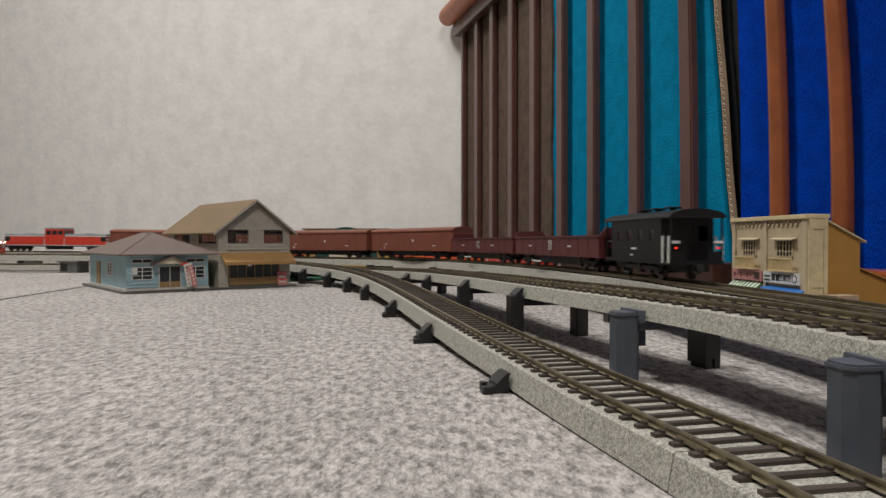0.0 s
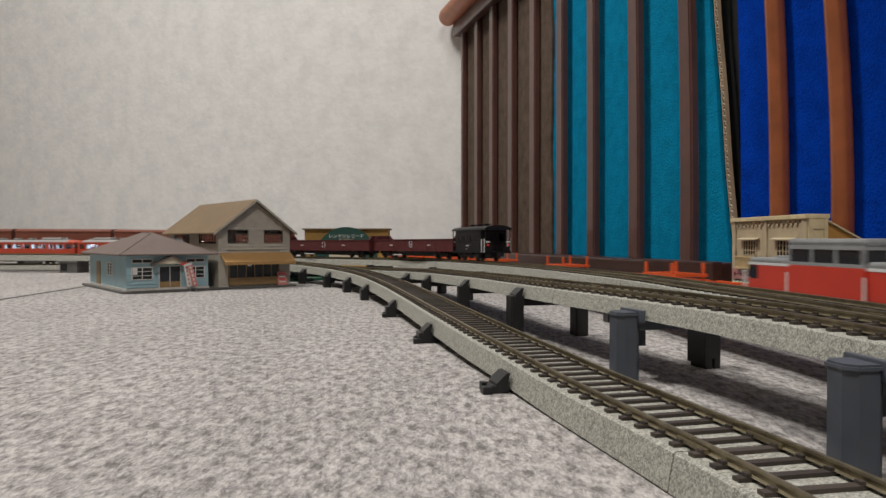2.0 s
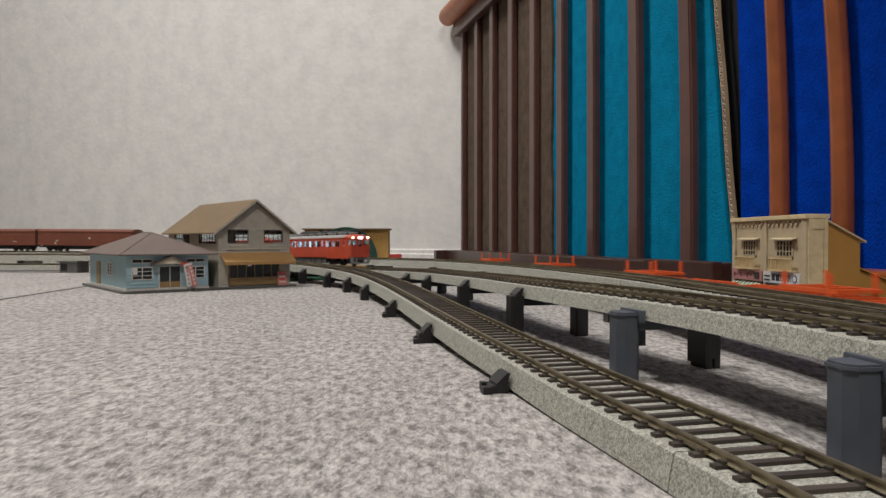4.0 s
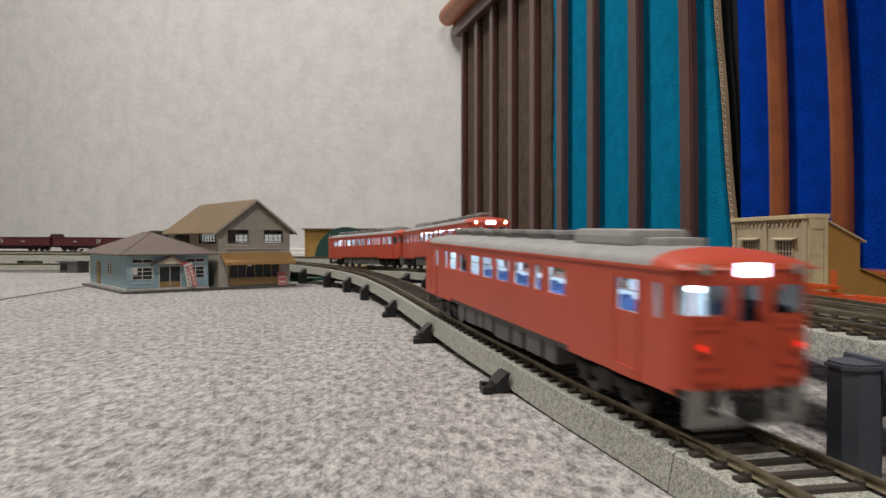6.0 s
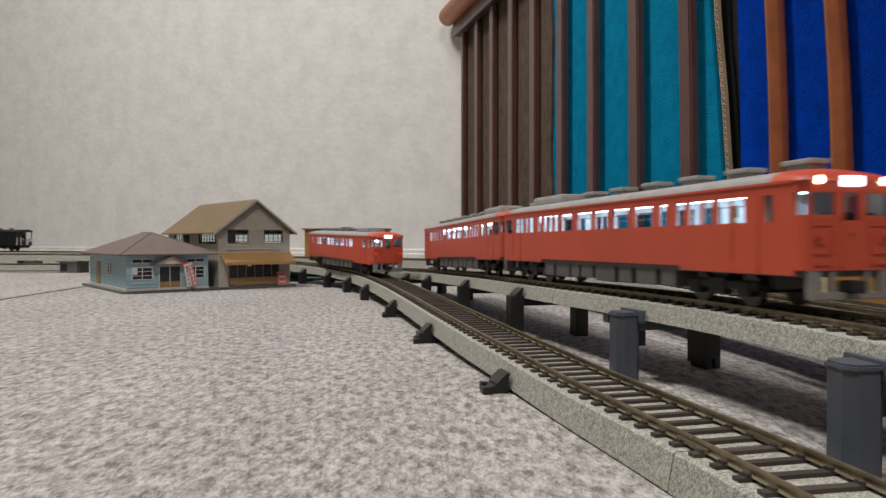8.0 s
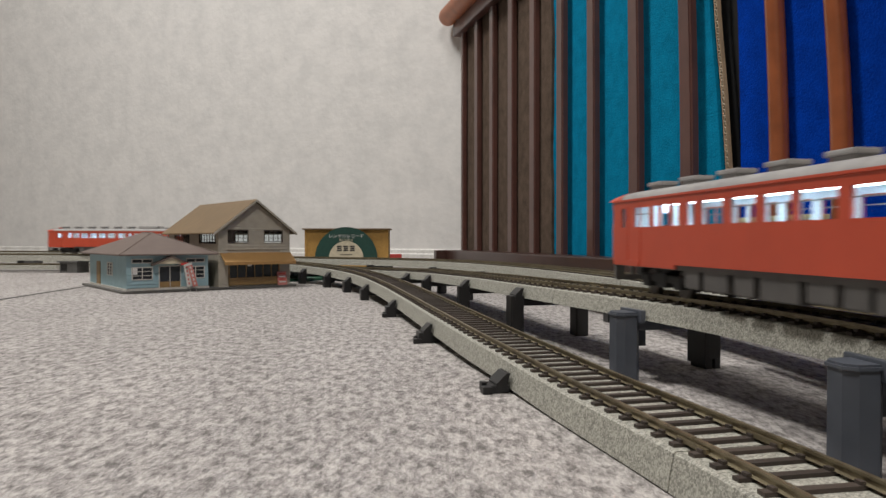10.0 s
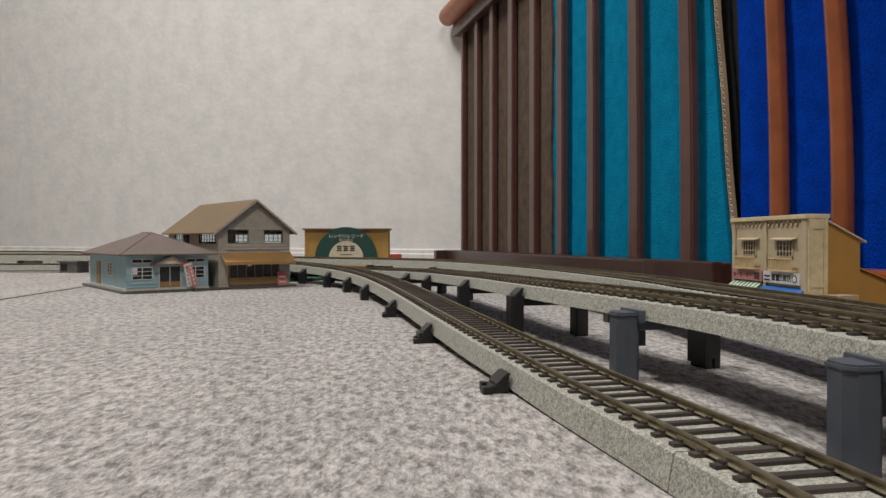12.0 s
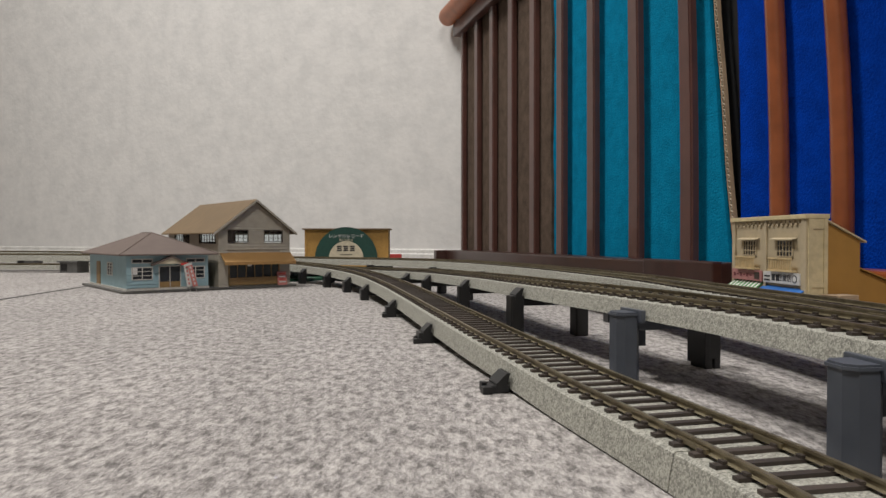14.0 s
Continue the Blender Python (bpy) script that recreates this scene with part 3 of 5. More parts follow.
    for yy in [-tank_end * v for v in (-34, -6, 22, 50, 78, 106)]:
        part("roof_vent", box(box(B(), -3.4, 3.4, yy - 5, yy + 5, zr - 0.8, zr + 1.5, 0.3), -4.4, 4.4, yy - 6, yy + 6, zr + 1.5, zr + 3.3, 0.5), ROOF_GREY, ro)
    e = -tank_end
    if e not in lit_head:
        lo, hi = sorted((e * (L / 2 - 15), e * (L / 2 - 10)))
        part("roof_horn", box(B(), -2, 2, lo, hi, zr - 1, zr + 1.6, 0.5), TRAIN_RED, ro, "small vermilion horn cover")
    k = tank_end
    tank = box(B(), -9, 9, min(k * 56, k * 94), max(k * 56, k * 94), zr - 2, zr + 4.0, 2.0)
    box(tank, -6, 6, min(k * 96, k * 106), max(k * 96, k * 106), zr - 2, zr + 1.8, 0.6)
    part("roof_tank", tank, ROOF_GREY, ro, "grey water tank on the roof")
    # cabin: floor, ceiling with light strip, seats
    part("floor", box(B(), -15.9, 15.9, -L / 2 + 2, L / 2 - 2, 11, 15), UNDER_GREY, t)
    ln = B()
    for sx in (-1, 1):
        for z0, z1 in ((15, zs - 0.3), (zt + 0.3, 38.6)):
            box(ln, sx * 15.75 - 0.25, sx * 15.75 + 0.25, -L / 2 + 3, L / 2 - 3, z0, z1)
    for sx in (-1, 1):
        last = -L / 2 + 3
        for a, b in wins + [(L / 2 - 3, L / 2 - 3)]:
            if a > last:
                box(ln, sx * 15.75 - 0.25, sx * 15.75 + 0.25, last, a, zs - 0.3, zt + 0.3)
            last = b
    part("lining", ln, CABIN_CREAM, t, "pale interior wall lining")
    part("cabin_ceiling", box(B(), -16.0, 16.0, -L / 2 + 2, L / 2 - 2, 38.6, 39.4), CABIN_CREAM, t)
    part("light_strip", box(B(), -2.5, 2.5, -L / 2 + 22, L / 2 - 20, 37.4, 38.5), LED_WHITE, t, "cool white interior light strip")
    sb = B()
    for i in range(11):
        yy = -L / 2 + 42 + i * 15.5
        for sx in (-1, 1):
            box(sb, sx * 9.5 - 5.2, sx * 9.5 + 5.2, yy - 4.5, yy + 4.5, 15, 19.5)
            box(sb, sx * 9.5 - 5.2, sx * 9.5 + 5.2, yy - 1.2, yy + 1.2, 19.5, 26)
    part("seats", sb, SEAT_BLUE, t, "rows of blue seats")
    for e in (-1, 1):
        yy = e * (L / 2 - 21)
        wb = B()
        for x0, x1, z0 in ((-15.4, -3, 15), (3, 15.4, 15), (-3, 3, 34)):
            box(wb, x0, x1, yy - 0.5, yy + 0.5, z0, 38.5)
        part("cab_partition", wb, CABIN_CREAM, t)
        part("driver_desk", box(B(), -15.5, -3, min(yy, e * (L / 2 - 6)), max(yy, e * (L / 2 - 6)), 15, 30.5, 0.5), SEAT_DARK, t)
        part("cab_lamp", cyl(B(), (9.5, yy + e * 14, 34.2), (9.5, yy + e * 14, 35.6), 1.6, 12), LED_WHITE if e in lit_tail else HEAD_OFF, t)
        for x0, x1, nm in ((-14.2, -5.8, "cab_window"), (5.8, 14.2, "cab_window"), (-2.7, 2.7, "door_window")):
            ye = e * (L / 2 - 0.6)
            g = part(nm, box(B(), x0, x1, ye - 0.15, ye + 0.15, zs + (1.6 if nm == "cab_window" else 0), zt), GLASS, t)
            g.visible_shadow = False
        for q in range(4):
            c = ring_points(L, HW - 0.3, 4.0, 3)[q * 4:(q + 1) * 4]
            if c[0][1] * e > 0:
                cg = B()
                wall_strip(cg, c, zs + 1.6, zt, 0.3)
                part("corner_pane", cg, GLASS, t).visible_shadow = False
        ye = e * (L / 2 + 0.35)
        sign = e in lit_head or e in lit_tail
        part("destination_sign", box(B(), -4.0, 4.0, ye - 0.5, ye + 0.5, 37.9, 41.0, 0.6), SIGN_LIT if sign else HEAD_OFF, t)
        for sx in (-1, 1):
            part("headlight", cyl(B(), (sx * 12.0, e * (L / 2 - 3), 39.6), (sx * 12.0, e * (L / 2 + 0.9), 39.6), 1.25, 16),
                 HEAD_LIT if e in lit_head else HEAD_OFF, t)
            part("tail_light", cyl(B(), (sx * 12.6, e * (L / 2 - 1), 22.4), (sx * 12.6, e * (L / 2 + 1.2), 22.4), 0.8, 14),
                 TAIL_LIT if e in lit_tail else TAIL_OFF, t)
        sk = B()
        lo, hi = sorted((e * (L / 2 - 1.6), e * (L / 2 - 0.2)))
        box(sk, -15, 15, lo, hi, 4.2, 6.6, 0.4)
        for x, hw in ((-12.8, 2.2), (-6.4, 0.8), (6.4, 0.8), (12.8, 2.2)):
            box(sk, x - hw, x + hw, lo, hi, 6.4, 13)
        part("skirt", sk, SKIRT, t, "light grey snow plough skirt")
        cp = box(B(), -2.6, 2.6, min(e * (L / 2 - 3), e * (L / 2 + 3.5)), max(e * (L / 2 - 3), e * (L / 2 + 3.5)), 6.2, 10, 0.8)
        part("coupler", cp, UNDER_BLACK, t)
    for sx in (-1, 1):
        for a, b in wins:
            x = sx * (HW - 0.5)
            g = part("window_pane", box(B(), x - 0.12, x + 0.12, a, b, zs, zt), GLASS, t)
            g.visible_shadow = False
            if b - a > 8.4:
                part("window_bar", box(B(), x - 0.25, x + 0.25, a, b, zs + 5.1, zs + 5.4), SKIRT, t)
    rnd = random.Random(3)
    y = -62.0
    while y < 60:
        ln = rnd.uniform(9, 20)
        low = rnd.uniform(3.2, 5)
        for sx in (-1, 1):
            part("equipment_box", box(B(), min(sx * 15.5, sx * 6), max(sx * 15.5, sx * 6), y, y + ln, low, 13, 0.6), UNDER_GREY, t)
        y += ln + rnd.uniform(1.5, 4)
    part("underframe", box(B(), -6, 6, -100, 100, 6, 13), UNDER_GREY, t)
    for y in (43 - L / 2, L / 2 - 43):
        bogie(t, y)
    return t


def boxcar(label):
    t = thing("boxcar", label, "wagon", group="freight wagons")
    L, HW = 204.0, 17.0
    b = box(B(), -HW, HW, -L / 2, L / 2, 12.5, 40, 0.5)
    for k in range(9):
        y = -L / 2 + 3 + k * (L - 6) / 8
        for sx in (-1, 1):
            box(b, min(sx * HW, sx * (HW + 0.15)), max(sx * HW, sx * (HW + 0.15)), y - 0.4, y + 0.4, 12.5, 39.5)
    for sx in (-1, 1):
        box(b, min(sx * HW, sx * (HW + 0.9)), max(sx * HW, sx * (HW + 0.9)), -L / 2, L / 2, 11.5, 13)
        box(b, min(sx * HW, sx * (HW + 0.9)), max(sx * HW, sx * (HW + 0.9)), -L / 2, L / 2, 38.8, 40)
    part("body", b, WAGON_BROWN, t)
    rf = B()
    prism(rf, [(-17.8, 40)] + [(-17.8 * math.cos(math.pi * i / 10), 40 + 4.6 * math.sin(math.pi * i / 10)) for i in range(1, 10)] + [(17.8, 40)], -L / 2 - 0.6, L / 2 + 0.6)
    part("roof", rf, WAGON_BROWN, t)
    for sx in (-1, 1):
        for y, z, w, h in ((-10, 26, 3, 3), (60, 21, 5, 1.2), (64, 16.5, 2.6, 2.8), (-60, 19, 7, 1.0)):
            x = sx * (HW + 0.12)
            part("marking", box(B(), x - 0.1, x + 0.1, y - w / 2, y + w / 2, z - h / 2, z + h / 2), WHITE_PAINT, t)
    un = box(B(), -9, 9, -L / 2 + 4, L / 2 - 4, 8.5, 12.4)
    box(un, -13, 13, -14, 14, 5.5, 12)
    box(un, -11, 11, -52, 52, 4.2, 12)
    part("underframe", un, UNDER_BLACK, t)
    for e in (-1, 1):
        part("coupler", box(B(), -2, 2, min(e * (L / 2), e * (L / 2 + 4.5)), max(e * (L / 2), e * (L / 2 + 4.5)), 7, 10.5, 0.6), UNDER_BLACK, t)
        bogie(t, e * 70, 24)
    return t


def gondola(label):
    t = thing("gondola_wagon", label, "wagon", group="freight wagons")
    L, HW = 201.0, 17.0
    b = B()
    box(b, -HW, HW, -L / 2, L / 2, 11, 13.5)
    for sx in (-1, 1):
        box(b, min(sx * HW, sx * (HW - 1)), max(sx * HW, sx * (HW - 1)), -L / 2, L / 2, 13.5, 28)
        box(b, min(sx * HW, sx * (HW + 0.8)), max(sx * HW, sx * (HW + 0.8)), -L / 2, L / 2, 26.8, 28.2)
        for k in range(11):
            y = -L / 2 + 2 + k * (L - 4) / 10
            box(b, min(sx * HW, sx * (HW + 0.3)), max(sx * HW, sx * (HW + 0.3)), y - 0.6, y + 0.6, 10, 27)
    part("body", b, WAGON_MAROON, t)
    for e in (-1, 1):
        eb = B()
        lo, hi = sorted((e * (L / 2 - 1.2), e * L / 2))
        prism(eb, [(-HW, 13.5), (HW, 13.5), (HW, 28), (HW - 5, 34), (-HW + 5, 34), (-HW, 28)], lo, hi)
        for x in (-12, -6, 0, 6, 12):
            box(eb, x - 0.7, x + 0.7, hi if e > 0 else lo - 0.8, hi + 0.8 if e > 0 else lo, 13.5, 32)
        part("end_board", eb, WAGON_MAROON, t)
        for sx in (-1, 1):
            part("coupler", box(B(), -2, 2, min(e * (L / 2), e * (L / 2 + 4.5)), max(e * (L / 2), e * (L / 2 + 4.5)), 7, 10.5, 0.6), UNDER_BLACK, t) if sx > 0 else None
        bogie(t, e * 68, 24)
    for sx in (-1, 1):
        x = sx * (HW + 1.1)
        for y in (-4.0, 1.0):
            part("door_mark", box(B(), x - 0.1, x + 0.1, y, y + 1.4, 16, 25), WHITE_PAINT, t)
        for y, w in ((-50, 7), (45, 8)):
            part("marking", box(B(), x - 0.9, x - 0.7, y, y + w, 19, 20.2), WHITE_PAINT, t)
        part("brake_lever", box(B(), x - 1.5, x - 0.5, 20, 42, 5.0, 6.4), WHITE_PAINT, t)
    un = box(B(), -8, 8, -L / 2 + 4, L / 2 - 4, 7.5, 11)
    box(un, -11, 11, -50, 50, 4.2, 10.8)
    part("underframe", un, UNDER_BLACK, t)
    return t


def caboose(label):
    t = thing("brake_van", label, "wagon")
    L, HW = 108.0, 16.5
    ya, yb = -L / 2 + 13, L / 2 - 13
    b = B()
    for sx in (-1, 1):
        lo, hi = sorted((sx * HW, sx * (HW - 1)))
        box(b, lo, hi, ya, yb, 12, 24)
        box(b, lo, hi, ya, yb, 31, 38)
        last = ya
        for k in range(4):
            y = ya + 11 + k * 18
            box(b, lo, hi, last, y, 24, 31)
            last = y + 6
        box(b, lo, hi, last, yb, 24, 31)
    for y in (ya, yb):
        for x0, x1, z0, z1 in ((-HW, -4, 12, 38), (4, HW, 12, 24), (4, 7, 24, 33), (13, HW, 24, 33), (4, HW, 33, 38), (-4, 4, 35, 38)):
            box(b, x0, x1, y - 0.5, y + 0.5, z0, z1)
    box(b, -HW, HW, -L / 2, L / 2, 10, 12.2)
    part("body", b, VAN_BLACK, t)
    for y in (ya, yb):
        part("door", box(B(), -4, 4, y - 0.3, y + 0.3, 12, 35), VAN_BLACK, t)
    for sx in (-1, 1):
        for k in range(4):
            y = ya + 11 + k * 18
            part("window_pane", box(B(), sx * (HW - 0.6) - 0.1, sx * (HW - 0.6) + 0.1, y, y + 6, 24, 31), DARK_GLASS, t)
    rf = B()
    prism(rf, [(-17.2, 37.5)] + [(-17.2 * math.cos(math.pi * i / 10), 38.2 + 4.8 * math.sin(math.pi * i / 10)) for i in range(0, 11)] + [(17.2, 37.5)], -L / 2 - 1, L / 2 + 1)
    ro = part("roof", rf, VAN_BLACK, t)
    for y in (-22, 0, 22):
        part("roof_vent", box(cyl(B(), (0, y, 41), (0, y, 44.5), 2.2), -4.5, 4.5, y - 3.5, y + 3.5, 44.2, 45.4, 0.4), VAN_BLACK, ro)
    for e in (-1, 1):
        ye = e * (L / 2 - 0.8)
        for sx in (-1, 1):
            part("corner_post", box(B(), sx * 15.5 - 0.5, sx * 15.5 + 0.5, ye - 0.5, ye + 0.5, 12, 38), VAN_BLACK, t)
            rail = box(B(), sx * 7 - 0.5, sx * 7 + 0.5, ye - 0.5, ye + 0.5, 12, 23)
            lo, hi = sorted((sx * 6.5, sx * 15.5))
            box(rail, lo, hi, ye - 0.5, ye + 0.5, 22, 23)
            box(rail, lo, hi, ye - 0.3, ye + 0.3, 12, 18)
            part("end_railing", rail, VAN_BLACK, t)
        for sx in (-1, 1):
            for dy in ((1.5, 9.5) if e < 0 else ()):
                part("handrail", box(B(), sx * 16.6 - 0.45, sx * 16.6 + 0.45, ye - e * dy - 0.6, ye - e * dy + 0.6, 11, 27), WHITE_PAINT, t, "white handrail")
            part("tail_light", cyl(B(), (sx * 13, ye, 20), (sx * 13, ye + e * 1.6, 20), 0.65, 12), TAIL_LIT if e < 0 else TAIL_OFF, t)
            part("lamp_plate", box(B(), sx * 13 - 2.5, sx * 13 + 2.5, ye, ye + e * 0.8, 22.6, 24.2), WHITE_PAINT, t)
        part("coupler", box(B(), -2.2, 2.2, min(ye, ye + e * 5), max(ye, ye + e * 5), 6.5, 10.4, 0.6), UNDER_BLACK, t)
    for sx in (-1, 1):
        part("marking", box(B(), sx * 16.6 - 0.08, sx * 16.6 + 0.08, -4, 5, 18.5, 19.7), WHITE_PAINT, t)
        part("marking", box(B(), sx * 16.6 - 0.08, sx * 16.6 + 0.08, 2, 7, 14.5, 15.3), WHITE_PAINT, t)
    bogie(t, 0, 56, wheel_r=5.4)
    part("underframe", box(B(), -9, 9, -L / 2 + 3, L / 2 - 3, 6, 10), UNDER_BLACK, t)
    return t


def locomotive(label, long_hood, cab, short_hood, cab_colour, hood_top):
    """A diesel shunter or centre-cab engine: two hoods and a cab, on a frame."""
    t = thing("locomotive", label, "train")
    L = long_hood + cab + short_hood + 12
    HW, HH = 16.5, 12.5
    y0 = -L / 2 + 6
    fr = box(B(), -HW, HW, -L / 2, L / 2, 9, 12.5, 0.4)
    part("frame", fr, UNDER_BLACK, t)
    st = B()
    for sx in (-1, 1):
        box(st, sx * (HW + 0.15) - 0.15, sx * (HW + 0.15) + 0.15, -L / 2, L / 2, 11.4, 12.4)
    part("frame_stripe", st, WHITE_PAINT, t)
    ya, yb = y0 + short_hood, y0 + short_hood + cab
    for a, b in ((y0, ya), (yb, L / 2 - 6)):
        part("hood", box(B(), -HH - 2, HH + 2, a, b, 12.5, 29.5, 0.7), LOCO_RED, t)
        part("hood_stripe", box(B(), -HH - 2.2, HH + 2.2, a - 0.15, b + 0.15, 29.5, 31.2), WHITE_PAINT, t)
        part("hood_top", box(B(), -HH - 1.6, HH + 1.6, a, b, 31.2, 34.5, 1.4), hood_top, t)
        gr = B()
        for sx in (-1, 1):
            yy = a + 6 if a == y0 else b - 6
            box(gr, sx * (HH + 2.1) - 0.2, sx * (HH + 2.1) + 0.2, yy - 5, yy + 5, 20, 29)
        part("radiator_grille", gr, DARK_GLASS, t)
        rf = box(B(), -5, 5, (a + b) / 2 - 7, (a + b) / 2 + 7, 34.2, 36, 0.5)
        part("hood_fan", rf, hood_top, t)
    part("cab_lower", box(B(), -HW, HW, ya, yb, 12.5, 31, 0.6), LOCO_RED, t)
    cb = B()
    box(cb, -HW, HW, ya, yb, 31, 33)
    box(cb, -HW, HW, ya, yb, 41, 43.5)
    for sx in (-1, 1):
        lo, hi = sorted((sx * HW, sx * (HW - 1.2)))
        for k in range(4):
            y = ya + (cab - 2) * k / 3
            box(cb, lo, hi, y, y + 2, 33, 41)
    for x in (-HW, -1, HW - 2):
        for y in (ya, yb - 1.2):
            box(cb, x, x + 2, y, y + 1.2, 33, 41)
    part("cab", cb, cab_colour, t)
    part("cab_roof", box(B(), -HW + 0.5, HW - 0.5, ya - 1, yb + 1, 43.3, 47.5, 1.8), hood_top, t)
    part("cab_glass", box(B(), -HW + 0.6, HW - 0.6, ya + 0.6, yb - 0.6, 33, 41), DARK_GLASS, t)
    for e in (-1, 1):
        hr = B()
        for x in (-15.5, 15.5):
            for d in (1, 5):
                box(hr, x - 0.4, x + 0.4, e * (L / 2 - d) - 0.4, e * (L / 2 - d) + 0.4, 9, 25)
            box(hr, x - 0.4, x + 0.4, e * (L / 2 - 3) - 2.4, e * (L / 2 - 3) + 2.4, 24.4, 25.2)
        part("handrail", hr, WHITE_PAINT, t)
        ye = e * (L / 2 - 5.9)
        for sx in (-1, 1):
            part("headlight", cyl(B(), (sx * 7, ye, 27), (sx * 7, ye + e * 1.2, 27), 1.9, 14), HEAD_OFF, t)
        part("step", box(B(), -HW, HW, min(e * (L / 2 - 4), e * L / 2), max(e * (L / 2 - 4), e * L / 2), 3.5, 9), WHITE_PAINT, t) if cab_colour is LOCO_GREY else None
        part("coupler", box(B(), -2.2, 2.2, min(e * L / 2, e * (L / 2 + 5)), max(e * L / 2, e * (L / 2 + 5)), 6.5, 10.4, 0.6), UNDER_BLACK, t)
        bogie(t, e * (L / 2 - 30), 26)
    for sx in (-1, 1):
        for y in (ya - 1, yb + 1):
            part("handrail", box(B(), sx * 16.8 - 0.4, sx * 16.8 + 0.4, y - 0.5, y + 0.5, 10, 26), WHITE_PAINT, t)
    part("fuel_tank", box(B(), -12, 12, -22, 22, 3.5, 9, 1), UNDER_BLACK, t)
    return t, L


def flat_wagon(label):
    """A low flat wagon with two lattice panels and a raised cradle between two posts."""
    t = thing("flat_wagon", label, "wagon", group="orange flat wagons")
    L = 210.0
    part("underframe", box(B(), -10, 10, -L / 2, L / 2, 7, 10.5, 0.4), UNDER_BLACK, t)
    for yc in (-70, 70):
        lat = B()
        for x in (-15, 15):
            box(lat, x - 1.2, x + 1.2, yc - 30, yc + 30, 10.6, 13.0)
        for k in range(6):
            y = yc - 28 + k * 11.2
            box(lat, -15, 15, y - 1.2, y + 1.2, 10.6, 12.6)
        part("lattice_panel", lat, WAGON_ORANGE, t)
    for z in (10.6, 15.2):
        cr = B()
        for x in (-14, 14):
            box(cr, x - 1.4, x + 1.4, -31 + (z - 11), 31 - (z - 11), z, z + 2.4)
        for y in (-24, -8, 8, 24):
            box(cr, -14, 14, y - 1.5, y + 1.5, z, z + 2.4)
        part("cradle_frame", cr, WAGON_ORANGE, t)
    for y in (-21, 21):
        for x in (-15, 15):
            part("post", box(B(), x - 0.9, x + 0.9, y - 1.3, y + 1.3, 10.5, 27, 0.3), WAGON_ORANGE, t)
    for e in (-1, 1):
        part("coupler", box(B(), -2, 2, min(e * L / 2, e * (L / 2 + 5)), max(e * L / 2, e * (L / 2 + 5)), 7, 10, 0.6), UNDER_BLACK, t)
        bogie(t, e * 75, 22)
    return t


# ---- the slatted wooden screen along one side ----
SCREEN_O = Vector((55, 1707))
SCREEN_D = Vector((0.2785, -0.9604))
SCREEN_N = Vector((-0.9604, -0.2785))


def bow(s, z):
    """How far the screens lean out over the layout at a distance along them and a height."""
    rise = min(max(0.0, z - 58) / (0.342 * max(500.0, 1707 - 0.96 * s)), 1.25)
    return 12.0 * (max(0.0, min(s, 1300.0)) / 1130.0) ** 4 * rise ** 2


def on_screen(s, out, z):
    p = SCREEN_O + SCREEN_D * s + SCREEN_N * (out + bow(s, z))
    return Vector((p.x, p.y, z))


def bent_slab(s0, s1, out0, out1, z0, z1, step=40.0, waves=0.0, edge=None):
    """A slab that follows the bow of the slats; waves: an uneven free edge; edge: a rule for the free edge by height."""
    bm = B()
    n = int((z1 - z0) / step) + 1
    cols = max(1, int((s1 - s0) / 40))
    rings = []
    for i in range(n + 1):
        z = z0 + (z1 - z0) * i / n
        w = waves * (math.sin(z * 0.021) + 0.6 * math.sin(z * 0.047 + 1)) if waves else 0
        e = (edge(z) if edge else s1) + w
        row = [s0 + (e - s0) * k / cols for k in range(cols + 1)]
        rings.append([bm.verts.new(on_screen(q, out0, z)) for q in row] + [bm.verts.new(on_screen(q, out1, z)) for q in row[::-1]])
    k = len(rings[0])
    for a, b in zip(rings, rings[1:]):
        for i in range(k):
            bm.faces.new((a[i], a[(i + 1) % k], b[(i + 1) % k], b[i]))
    bm.faces.new(rings[0][::-1])
    bm.faces.new(rings[-1])
    bmesh.ops.recalc_face_normals(bm, faces=bm.faces)
    return bm


def bent_round(s, out, r, z0, z1, n=14):
    bm = B()
    k = 14
    rings = []
    for i in range(k + 1):
        z = z0 + (z1 - z0) * i / k
        rings.append([bm.verts.new(on_screen(s + r * math.cos(a), out + r * math.sin(a), z)) for a in (2 * math.pi * j / n for j in range(n))])
    for a, b in zip(rings, rings[1:]):
        for i in range(n):
            bm.faces.new((a[i], a[(i + 1) % n], b[(i + 1) % n], b[i]))
    bm.faces.new(rings[0][::-1])
    bm.faces.new(rings[-1])
    bmesh.ops.recalc_face_normals(bm, faces=bm.faces)
    return bm


def felt_edge(z):
    """Where the free edge of the teal felt and its cardboard lies: it leans back and waves a little."""
    return 970 - 0.14 * (z - 30) + 0.00014 * (z - 30) ** 2 + 0.8 * math.sin(z * 0.035)


